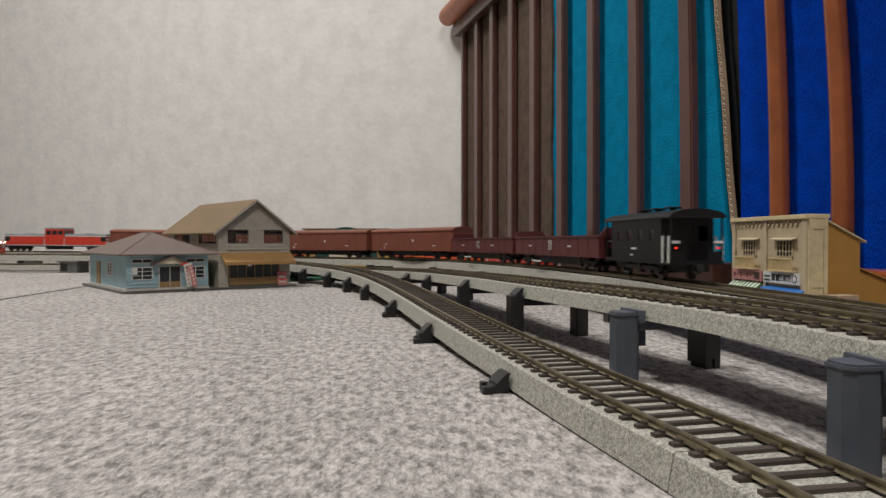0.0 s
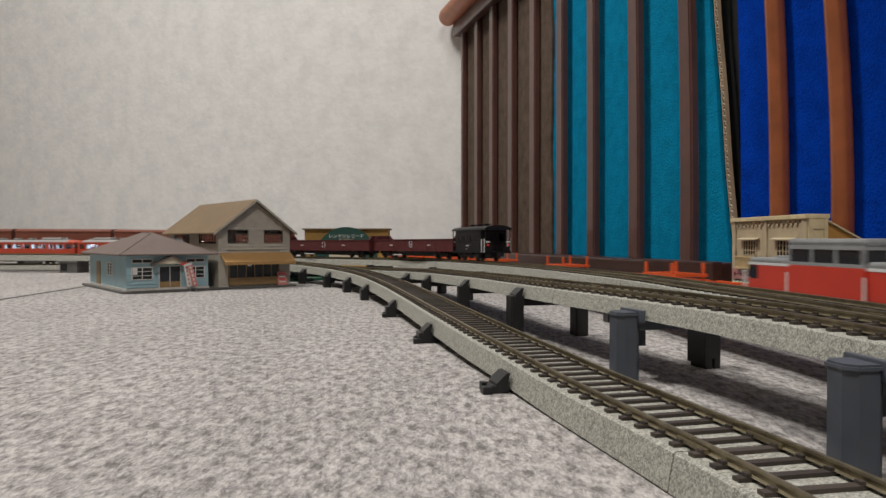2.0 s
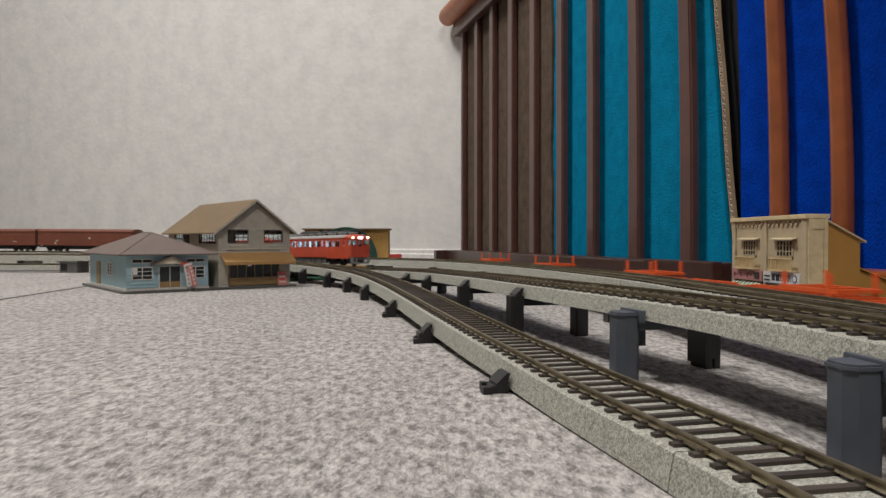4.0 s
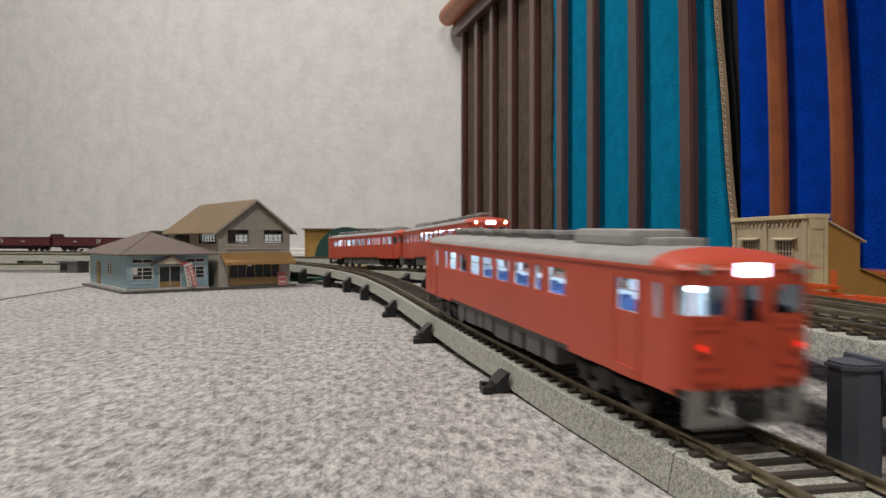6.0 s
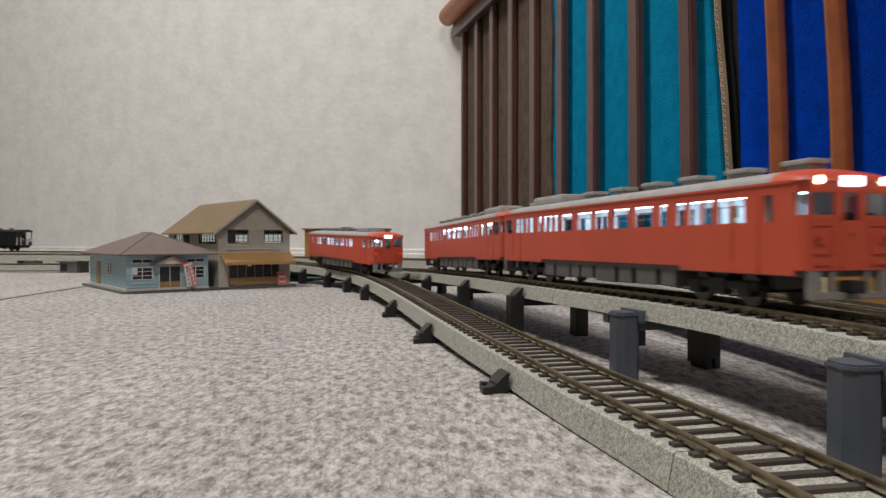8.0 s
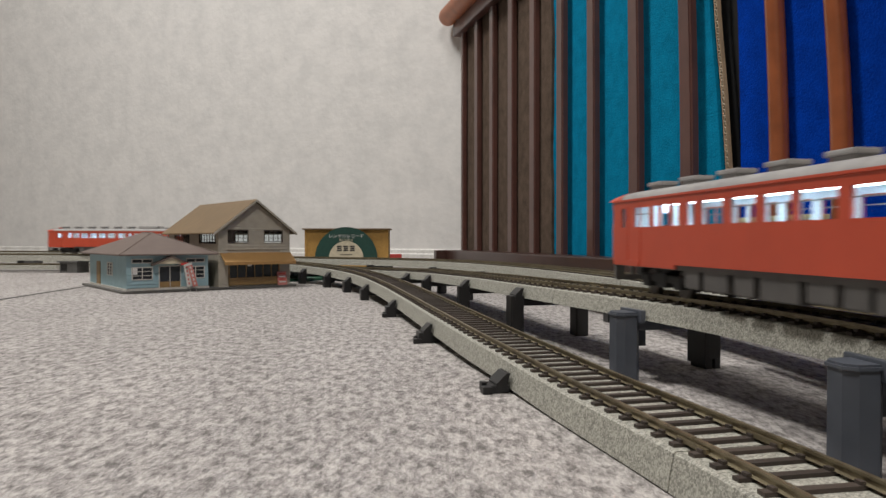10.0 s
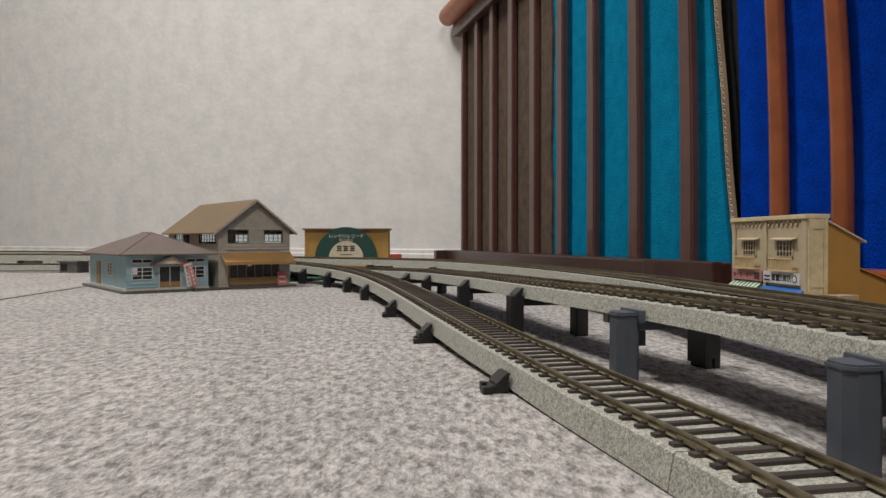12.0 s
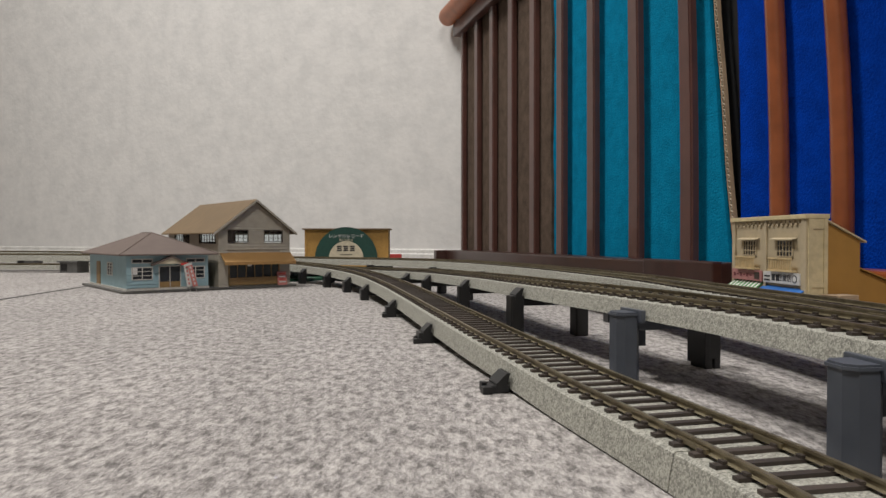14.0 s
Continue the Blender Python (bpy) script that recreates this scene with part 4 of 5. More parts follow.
def screens():
    t = thing("slatted_screen", "dark brown slatted wooden screen with brown and teal felt", "screen")
    top = 556
    for far, near in ((32, 47), (130, 153), (228, 252), (335, 360), (443, 467), (557, 580), (664, 687), (783, 808), (899, 923)):
        sl = bent_slab(far, near, 10.5, 22, 30, top if near < 600 else 700, 20)
        bmesh.ops.bevel(sl, geom=[e for e in sl.edges if abs((e.verts[0].co - e.verts[1].co).normalized().z) > 0.8], offset=2.2, segments=3, affect="EDGES")
        part("slat", sl, BAR_WOOD, t)
    part("felt_panel", bent_slab(30, 510, 3, 8.5, 30, top, 20, 2.0), FELT_BROWN, t, "brown felt panel behind the slats")
    part("felt_panel", bent_slab(500, 970, -3, 3, 30, 700, 20, edge=lambda z: felt_edge(z) - 4), FELT_TEAL, t, "teal felt panel behind the slats")
    base = B()
    a, b = SCREEN_O + SCREEN_D * -6, SCREEN_O + SCREEN_D * 1000
    ang = math.atan2(SCREEN_D.y, SCREEN_D.x)
    mid = (a + b) / 2 + SCREEN_N * 30
    obox(base, (mid.x, mid.y, 16.5), ((b - a).length, 42, 33), Matrix.Rotation(ang, 3, "Z"), 2.5)
    part("base_beam", base, DARK_WOOD, t)
    bl = B()
    p = SCREEN_O + SCREEN_D * 950 + SCREEN_N * 57
    obox(bl, (p.x, p.y, 17.5), (130, 12, 35), Matrix.Rotation(ang, 3, "Z"), 2)
    part("base_block", bl, DARK_WOOD, t)
    ft = B()
    p = SCREEN_O + SCREEN_D * -2 + SCREEN_N * 46
    obox(ft, (p.x, p.y, 16), (22, 62, 32), Matrix.Rotation(ang, 3, "Z"), 2)
    part("foot", ft, DARK_WOOD, t)
    q0, q1 = on_screen(8, 24.5, 564), on_screen(600, 24.5, 564)
    tr = obox(B(), (q0 + q1) / 2, ((q1 - q0).length, 19, 33), Matrix.Rotation(ang, 3, "Z"), 3)
    part("top_rail", tr, BAR_WOOD, t)
    hd = B()
    q0, q1 = on_screen(4, 46, 597), on_screen(600, 46, 597)
    cyl(hd, q0, q1, 22, 24)
    bmesh.ops.create_uvsphere(hd, u_segments=24, v_segments=14, radius=22, matrix=Matrix.Translation(q0))
    part("armrest", hd, ARM_ORANGE, t, "round orange stained wooden armrest", smooth=True)
    # the second panel, with blue felt and turned orange bars
    u = thing("blue_slatted_screen", "royal blue felt panel with round orange-brown wooden bars", "screen")
    part("felt_panel", bent_slab(974, 1500, -11, -5, 30, 700, 20), FELT_BLUE, u, "royal blue felt panel")
    for s in (1043, 1120, 1196, 1272):
        part("bar", bent_round(s, 5.0, 9.5, 30, 700), ORANGE_WOOD, u, smooth=True)
    bb = B()
    p = SCREEN_O + SCREEN_D * 1275 + SCREEN_N * 26
    obox(bb, (p.x, p.y, 16.5), (500, 36, 33), Matrix.Rotation(ang, 3, "Z"), 2.5)
    part("base_beam", bb, ORANGE_WOOD, u, "orange-brown wooden base beam")
    edge = B()
    fl = B()
    for k in range(196):
        z = 32 + k * 3.4
        q = felt_edge(z)
        obox(edge, on_screen(q, -2.5, z), (0.9, 5, 3.4), Matrix.Rotation(ang, 3, "Z"))
        obox(edge, on_screen(q + 3.8, -3.5, z), (0.9, 5, 3.4), Matrix.Rotation(ang, 3, "Z"))
        obox(fl, on_screen(q + 1.9, -2.5, z), (4.2, 4.5, 0.7), Matrix.Rotation(ang, 3, "Z") @ Matrix.Rotation(radians(34 if k % 2 else -34), 3, "Y"))
    part("cardboard_edge", edge, CARDBOARD, u, "raw corrugated cardboard edge between the felts")
    tagged(part("corrugation", fl, FLUTE, u, "pale zigzag flutes of the cardboard"), kind="stuff")
    # Added board; its black stands in for the shaded gap beside the cardboard.
    bk = bent_slab(90, 1500, -28, -19, 30, 720, 40)
    part("backing_board", bk, UNDER_BLACK, u, "backing board behind the felt, black for the shaded gap")


screens()

# ---- model buildings ----
BLUE_WALL = mat("pale_blue_clapboard", (0.29, 0.43, 0.47), 0.6, scale=120, amount=0.15)
ROOF_BROWN = mat("taupe_roof_sheet", (0.135, 0.10, 0.085), 0.65, scale=90, amount=0.15)
ROOF_TAN = mat("tan_roof_sheet", (0.185, 0.125, 0.065), 0.6, scale=90, amount=0.15)
GREY_BOARD = mat("grey_clapboard", (0.40, 0.365, 0.30), 0.65, scale=120, amount=0.2)
AWNING_ORANGE = mat("ochre_canvas_awning", (0.38, 0.215, 0.075), 0.7, scale=120, amount=0.12)
FRAME_WHITE = mat("white_window_frame", (0.62, 0.60, 0.55), 0.5)
FRAME_DARK = mat("dark_window_frame", (0.045, 0.03, 0.022), 0.5)
DOOR_TAN = mat("tan_wood_door", (0.30, 0.19, 0.075), 0.55)
BASE_GREY = mat("grey_card_base", (0.12, 0.115, 0.105), 0.8)
SIGN_RED = mat("red_print", (0.55, 0.06, 0.05), 0.6)
MAROON_INK = mat("maroon_ink", (0.16, 0.03, 0.035), 0.6)
BANNER_PINK = mat("salmon_print", (0.60, 0.22, 0.19), 0.6)
SIGN_PINK = mat("pink_sign_board", (0.45, 0.20, 0.19), 0.6)
CREAM_WALL = mat("cream_stucco_card", (0.50, 0.415, 0.275), 0.7, scale=200, amount=0.12, bump=0.15)
CREAM_TRIM = mat("light_cream_trim", (0.66, 0.55, 0.32), 0.65)
OCHRE_WALL = mat("ochre_card_wall", (0.38, 0.20, 0.04), 0.7, scale=120, amount=0.1)
RECORD_OCHRE = mat("yellow_ochre_front", (0.44, 0.25, 0.06), 0.6)
SIGN_GREEN = mat("dark_green_sign", (0.012, 0.06, 0.045), 0.5)
SIGN_CREAM = mat("cream_sign_paper", (0.62, 0.55, 0.40), 0.6)
AWN_GREEN = mat("green_awning", (0.10, 0.30, 0.10), 0.6)
AWN_BLUE = mat("blue_awning", (0.03, 0.16, 0.50), 0.5)
PAPER_WHITE = mat("white_paper", (0.7, 0.69, 0.66), 0.7)
INK = mat("dark_ink", (0.03, 0.03, 0.035), 0.7)
GREEN_PLATE = mat("green_plastic", (0.02, 0.085, 0.05), 0.5)
LATTICE = mat("cream_lattice", (0.66, 0.51, 0.28), 0.6)


def writing(text, size, m, parent, material, name="lettering"):
    """Flat letters, size in millimetres, lying in the xy plane of m."""
    cu = bpy.data.curves.new(name, "FONT")
    cu.body, cu.size, cu.extrude = text, size * MM, 0.00008
    cu.align_x, cu.align_y = "CENTER", "CENTER"
    cu.materials.append(material)
    ob = new(name, cu)
    ob.parent = parent
    ob.matrix_basis = m
    return ob


def framed_window(parent, x0, x1, y, z0, z1, frame_mat, cols=2, rows=1, face=-1, name="window", axis="x", clear=False):
    """A window on a wall at y, facing face along y (or a wall at x, with axis 'y')."""
    def bx(bm, u0, u1, w0, w1, a, b):
        lo, hi = sorted((w0, w1))
        return box(bm, u0, u1, lo, hi, a, b) if axis == "x" else box(bm, lo, hi, u0, u1, a, b)
    f = B()
    o = y + face * 1.0
    w = 0.7 if clear else 0.9
    bx(f, x0, x1, y, o, z0, z0 + w)
    bx(f, x0, x1, y, o, z1 - w, z1)
    bx(f, x0, x0 + w, y, o, z0, z1)
    bx(f, x1 - w, x1, y, o, z0, z1)
    for c in range(1, cols):
        u = x0 + (x1 - x0) * c / cols
        bx(f, u - w * 0.45, u + w * 0.45, y, o, z0, z1)
    for r in range(1, rows):
        z = z0 + (z1 - z0) * r / rows
        bx(f, x0, x1, y, y + face * 0.8, z - 0.3, z + 0.3)
    win = part(name, f, frame_mat, parent)
    part("pane", bx(B(), x0 + 0.4, x1 - 0.4, y + face * 0.1, y + face * 0.35, z0 + 0.4, z1 - 0.4), GLASS if clear else DARK_GLASS, win).visible_shadow = not clear
    return win


def clapboard(parent, material, x0, x1, y, z0, z1, face=-1, pitch=3.6, top=None, holes=()):
    """Lapped boards up a wall; top(z, e) gives the width left under a gable; boards stop at the holes."""
    z = z0
    while z < z1 - 0.2:
        e = min(z + pitch, z1)
        a, b = (x0, x1) if top is None else top(z, e)
        start = a
        for u0, u1, h0, h1 in (*holes, (b, b, z0, z1)):
            if h0 <= (z + e) / 2 <= h1:
                if u0 - start > 1:
                    part("board", prism(B(), [(y, z), (y + face * 1.3, z), (y + face * 0.25, e), (y, e)], start, u0, axis="x"), material, parent)
                start = u1
        z = e


def holed(bm, u0, u1, w0, w1, z0, z1, holes, axis="x"):
    """A wall from u0 to u1 with a row of openings of one height, along x or along y."""
    def bx(p, q, a, b):
        if q - p > 0.01 and b - a > 0.01:
            box(bm, p, q, w0, w1, a, b) if axis == "x" else box(bm, w0, w1, p, q, a, b)
    h0, h1 = holes[0][2], holes[0][3]
    bx(u0, u1, z0, h0)
    bx(u0, u1, h1, z1)
    last = u0
    for p, q, _, _ in holes:
        bx(last, p, h0, h1)
        last = q
    bx(last, u1, h0, h1)
    return bm


def corner_houses():
    m = plan(-338, 742, 0, 39)
    plate = thing("building_base", "grey card base plate under the two model houses", "base", m)
    pb = box(B(), -6, 196, -7, 182, 0, 2.6, 0.6)
    part("plate", pb, BASE_GREY, plate)
    # the single-storey blue house
    t = thing("blue_house", "pale blue clapboard model house with brown hipped roof", "house", m)
    W, Dp, H0 = 88.0, 165.0, 43.0
    core = B()
    box(core, 0, W, 0, Dp, 2.6, H0)
    part("wall", core, BLUE_WALL, t)
    clapboard(t, BLUE_WALL, 0, W, 0, 2.6, 21, -1, 3.4, holes=((5, 27, 14, 28), (33, 57, 0, 29), (63, 84, 14, 28)))
    part("plinth", box(box(B(), -1.2, W + 0.8, -2.2, 0, 2.6, 5.0), -1.2, 0, 0, Dp, 2.6, 5.0), FRAME_WHITE, t)
    rf = B()
    o = 9
    z0, z1 = H0 - 1, 66
    v = [rf.verts.new(c) for c in ((-o, -o, z0), (W + o, -o, z0), (W + o, Dp + o, z0), (-o, Dp + o, z0), (W / 2, 62, z1), (W / 2, 104, z1))]
    w = [rf.verts.new((c.co.x, c.co.y, z0 - 1.5)) for c in v[:4]]
    for f in ((0, 1, 4), (1, 2, 5, 4), (2, 3, 5), (3, 0, 4, 5)):
        rf.faces.new([v[i] for i in f])
    for i in range(4):
        rf.faces.new((v[i], w[i], w[(i + 1) % 4], v[(i + 1) % 4]))
    rf.faces.new(w[::-1])
    bmesh.ops.recalc_face_normals(rf, faces=rf.faces)
    part("roof", rf, ROOF_BROWN, t)
    rd = B()
    for a, b in (((-o, -o, z0), (W / 2, 62, z1)), ((W + o, -o, z0), (W / 2, 62, z1)), ((W / 2, 62, z1), (W / 2, 104, z1))):
        cyl(rd, a, b, 0.7, 6)
    part("ridge_cap", rd, ROOF_BROWN, t)
    for x0, x1 in ((5, 27), (63, 84)):
        framed_window(t, x0, x1, 0, 32, 37, FRAME_WHITE, 2)
        framed_window(t, x0, x1, 0, 14, 28, FRAME_WHITE, 2, 3)
        # White card stands in for the bright view through part of the window.
        part("bright_patch", box(B(), x0 + 1.4, x0 + 6, -0.55, -0.4, 20, 27), PAPER_WHITE, t)
    dr = framed_window(t, 33, 57, -0.6, 3.4, 29, FRAME_WHITE, 2, 1, name="door")
    part("door_panel", box(B(), 34, 44.6, -1.9, -1.2, 4.2, 11.5), DOOR_TAN, dr)
    part("door_panel", box(B(), 45.6, 56, -1.9, -1.2, 4.2, 11.5), DOOR_TAN, dr)
    pc = B()
    prism(pc, [(28, 31), (62, 31), (45, 38)], -7, 0)
    part("porch_gable", pc, SIGN_CREAM, t)
    pr = B()
    for sx in (-1, 1):
        prism(pr, [(45, 40), (45, 38.2), (45 + sx * 20, 29.2), (45 + sx * 20, 31)], -9, 0)
    part("porch_roof", pr, ROOF_BROWN, t)
    framed_window(t, 56, 78, 0, 17, 32, FRAME_WHITE, 2, 4, -1, axis="y")
    part("side_door", box(B(), -0.9, 0, 112, 128, 2.8, 32), DOOR_TAN, t)
    # banner stands at the door
    for k, (x, lean) in enumerate(((64, -9), (70.5, -15))):
        b = thing("banner_stand", "red and white printed shop banner on a pole", "banner", m @ plan(x, -11 - 2 * k, 0, 0) @ pose(0, 0, 0, 0, lean, 0), group="banners")
        part("pole", cyl(B(), (0, 0, 0), (0, 0, 33), 0.35, 6), FRAME_WHITE, b)
        part("cloth", box(B(), -2.7, 2.7, -0.5, -0.2, 6, 32), PAPER_WHITE if k == 0 else BANNER_PINK, b)
        for j in range(5):
            part("print_bar", box(B(), -0.9, 0.9, -0.75, -0.55, 8 + j * 4.6, 10.6 + j * 4.6), BANNER_PINK if k == 0 else PAPER_WHITE, b)
        part("top_strip", box(B(), -5.5, 2.8, -0.8, -0.6, 30.5, 33), SIGN_RED if k == 0 else PAPER_WHITE, b)
    # the two-storey shop house
    h = thing("shop_house", "two-storey grey clapboard model shop house with tan gabled roof", "house", m)
    a, b, Dh, He, Hr = 100.0, 190.0, 178.0, 70.0, 104.5
    mid = (a + b) / 2
    front = ((111, 136), (156, 180))
    side = ((8, 60), (96, 150))
    for y0, y1, gaps in ((0, 1.6, front), (Dh - 1.6, Dh, ((108, 182),))):
        wl = holed(B(), a, b, y0, y1, 2.6, He, [(u0, u1, 54, 69) for u0, u1 in gaps])
        prism(wl, [(a, He), (b, He), (mid, Hr - 1.5)], y0, y1)
        part("wall", wl, GREY_BOARD, h)
    for x0, x1, gaps in ((a, a + 1.6, side), (b - 1.6, b, ((20, 170),))):
        part("wall", holed(B(), 1.6, Dh - 1.6, x0, x1, 2.6, He, [(u0, u1, 53, 68) for u0, u1 in gaps], "y"), GREY_BOARD, h)
    part("upper_floor", box(B(), a + 1.7, b - 1.7, 1.7, Dh - 1.7, 46, 48), DOOR_TAN, h)
    cut = [(u0 + 0.5, u1 - 0.5, 55, 69) for u0, u1 in front]
    clapboard(h, GREY_BOARD, a, b, 0, 46, He, -1, 3.6, holes=cut)
    clapboard(h, GREY_BOARD, a, b, 0, He, Hr - 3, -1, 3.6, top=lambda z, e: (a + (e - He) * (mid - a) / (Hr - He), b - (e - He) * (mid - a) / (Hr - He)))
    clapboard(h, GREY_BOARD, a, a + 11, 0, 2.6, 46, -1, 3.6)
    clapboard(h, GREY_BOARD, b - 13, b, 0, 2.6, 46, -1, 3.6)
    for sx in (-1, 1):
        rf = B()
        ov = 7.5
        slope = (Hr - He) / (mid - a)
        e = a - ov if sx < 0 else b + ov
        prism(rf, [(mid, Hr + 1.6), (e, He - slope * ov + 1.6), (e, He - slope * ov), (mid, Hr)], -6, Dh + 6)
        part("roof_slope", rf, ROOF_TAN, h)
        bg = B()
        prism(bg, [(mid, Hr + 1.2), (e, He - slope * ov + 1.2), (e, He - slope * ov - 1.6), (mid, Hr - 1.6)], -6.8, -5.8)
        part("bargeboard", bg, GREY_BOARD, h)
    for x0, x1 in front:
        framed_window(h, x0, x1, -1, 55, 69, FRAME_DARK, 4, 3, clear=True)
    for x0, x1 in side:
        framed_window(h, x0, x1, a, 53, 68, FRAME_DARK, 6, 3, -1, axis="y", clear=True)
    framed_window(h, 108, 182, Dh, 54, 69, FRAME_DARK, 2, 1, 1, clear=True)
    framed_window(h, 20, 170, b, 53, 68, FRAME_DARK, 2, 1, 1, axis="y", clear=True)
    # Added dark sheets stand in for the window halves that show no light.
    part("shutter", box(B(), 111.6, 120, -0.6, -0.2, 55.5, 68.5), FRAME_DARK, h, "dark sheet for the unlit half of a window")
    part("shutter", box(B(), a + 0.2, a + 0.6, 97, 121, 53.5, 67.5), FRAME_DARK, h, "dark sheet for the unlit half of a window")
    aw = B()
    prism(aw, [(0, 42.5), (0, 41.3), (-15, 31), (-15, 28.4), (-16, 28.4), (-16, 32)], a + 2, b + 1, axis="x")
    part("awning", aw, AWNING_ORANGE, h, "ochre canvas awning over the shopfront")
    sf = framed_window(h, 112, 176, -0.4, 4, 40, DOOR_TAN, 6, 1, name="shopfront")
    part("sill_panel", box(B(), 112, 176, -1.9, -1.4, 4, 13), DOOR_TAN, sf)
    for k in range(3):
        part("notice", box(B(), 129 + k * 6.2, 134 + k * 6.2, -1.0, -0.8, 28 - (k % 2) * 2, 33), PAPER_WHITE, sf)
    sb = thing("sandwich_board", "small red printed sandwich board on the base", "sign", m @ plan(178, -5.5, 2.6, 0))
    part("board", prism(B(), [(0, 0), (-1, 0), (2.5, 16), (3.5, 16)], -6, 6, axis="x"), BANNER_PINK, sb)
    for j in range(4):
        z = 3 + j * 3.2
        part("print_bar", box(B(), -4.2, 4.2, -1.4 + z * 0.22, -1.05 + z * 0.22, z, z + 1.4), SIGN_RED if j % 2 else PAPER_WHITE, sb)
    wsg = thing("hanging_sign", "narrow white hanging sign on the house wall", "sign", m @ plan(191, 12, 42, 0))
    part("board", box(B(), 0, 5, -0.6, 0.6, 0, 22), PAPER_WHITE, wsg)


def tofu_shop():
    m = plan(264, 631, 0, -85.4)
    t = thing("corner_shop", "cream false-fronted model shop with ochre side wall", "shop", m)
    W, Ht = 111.0, 77.0
    fr = B()
    box(fr, 0, W, 0, 15, 0, Ht - 2)
    part("front_wall", fr, CREAM_WALL, t)
    for x0, x1 in ((0, 5), (52.5, 56.5), (105, 111)):
        part("pilaster", box(B(), x0, x1, -1.6, 0, 0, Ht - 2, 0.2), CREAM_WALL, t)
    part("cornice", box(B(), -1.5, W + 1.8, -3, 16.5, Ht - 3.4, Ht, 0.4), CREAM_TRIM, t)
    for k in range(31):
        x = 6 + k * 3.2
        if 49.5 < x < 57:
            continue
        z = 70.6 if k % 2 else 68.6
        part("dentil", box(B(), x, x + 3.1, -1.1, 0, z, z + 2.1), CREAM_WALL, t)
    for x0, x1 in ((16, 41), (69, 95)):
        w = framed_window(t, x0 + 2, x1 - 2, -0.2, 44, 57.5, CREAM_WALL, 5, 3)
        part("hood", prism(B(), [(0, 59.5), (0, 58.5), (-5, 57.4), (-5, 58.2)], x0 - 3, x1 + 3, axis="x"), CREAM_WALL, w)
        for c in range(13):
            x = x0 - 2 + c * (x1 - x0 + 4) / 12
            part("baluster", box(B(), x - 0.5, x + 0.5, -5.4, -4.6, 33.5, 43), LATTICE, w)
        part("balcony_rail", box(B(), x0 - 3, x1 + 3, -5.8, -4.2, 42.4, 43.6), LATTICE, w)
        part("balcony_floor", box(B(), x0 - 3, x1 + 3, -5.8, 0, 32.6, 33.8), LATTICE, w)
    s1 = part("signboard", box(B(), 3, 52, -3, -1.7, 23, 32), SIGN_PINK, t, "pink painted signboard")
    for k in range(6):
        part("print_bar", box(B(), 6 + k * 5.4, 9.6 + k * 5.4, -3.25, -3.05, 26 + (k % 2), 29 - (k % 2)), MAROON_INK, s1)
    part("print_shape", box(B(), 41, 49, -3.25, -3.05, 24.5, 30.5, 0.1), FRAME_DARK, s1)
    s2 = part("signboard", box(B(), 55, 105, -3, -1.7, 23, 32), PAPER_WHITE, t, "white shop signboard with dark writing")
    for x0, x1 in ((57, 65),):
        for z in (24.5, 27.5):
            part("print_bar", box(B(), x0, x1, -3.25, -3.05, z, z + 1.4), INK, s2)
    for x in (68, 74):
        part("print_bar", box(B(), x, x + 4.4, -3.25, -3.05, 25, 30), INK, s2)
    writing("豆腐店", 6.2, plan(86, -3.1, 27.4) @ pose(0, 0, 0, 90, 0, 0), s2, INK)
    part("emblem", cyl(B(), (99.5, -3.3, 27.5), (99.5, -3.05, 27.5), 3.4, 6), INK, s2)
    part("emblem_field", cyl(B(), (99.5, -3.4, 27.5), (99.5, -3.3, 27.5), 2.5, 6), PAPER_WHITE, s2)
    ga = part("awning", prism(B(), [(0, 22.5), (0, 21.7), (-13, 11), (-13, 12)], 2, 50, axis="x"), AWN_GREEN, t, "green and white striped awning")
    for k in range(8):
        x = 4 + k * 6
        part("awning_stripe", prism(B(), [(-0.3, 22.7), (-0.3, 22.4), (-13.1, 11.8), (-13.1, 12.2)], x, x + 2.6, axis="x"), PAPER_WHITE, ga)
    part("awning", prism(B(), [(0, 20.5), (0, 19.7), (-14, 10), (-14, 11)], 52, 109, axis="x"), AWN_BLUE, t, "plain blue awning")
    # the narrow end of the false front
    for z0, z1 in ((0, 3), (22, 26), (66, 75)):
        part("end_trim", box(B(), W, W + 1.4, 0.5, 14.5, z0, z1), CREAM_TRIM, t)
    for y0, y1 in ((0, 3), (12, 15)):
        part("end_trim", box(B(), W, W + 1.6, y0, y1, 0, 74), CREAM_TRIM, t)
    part("end_panel", box(B(), W, W + 0.6, 3, 12, 3, 70), CREAM_TRIM, t)
    # the house behind the front, and its lean-to
    part("side_wall", prism(B(), [(15, 0), (42, 0), (42, 57), (15, 71)], 1, W - 1, axis="x"), OCHRE_WALL, t)
    part("rear_roof", prism(B(), [(14, 73.5), (14, 72.3), (46, 55.5), (46, 56.7)], 0, W + 1, axis="x"), CREAM_TRIM, t)
    part("lean_to_wall", prism(B(), [(42, 0), (76, 0), (76, 22), (42, 35)], 1, W - 3, axis="x"), OCHRE_WALL, t)
    part("lean_to_roof", prism(B(), [(42, 37), (42, 36), (79, 21.2), (79, 22.2)], 0, W - 1, axis="x"), OCHRE_WALL, t)
    c = thing("carton", "small open pinkish cardboard carton beside the shop", "box", m @ plan(118, 22, 0, 12))
    part("carton_body", box(B(), -7, 7, -9, 9, 0, 17, 0.4), CARDBOARD, c)
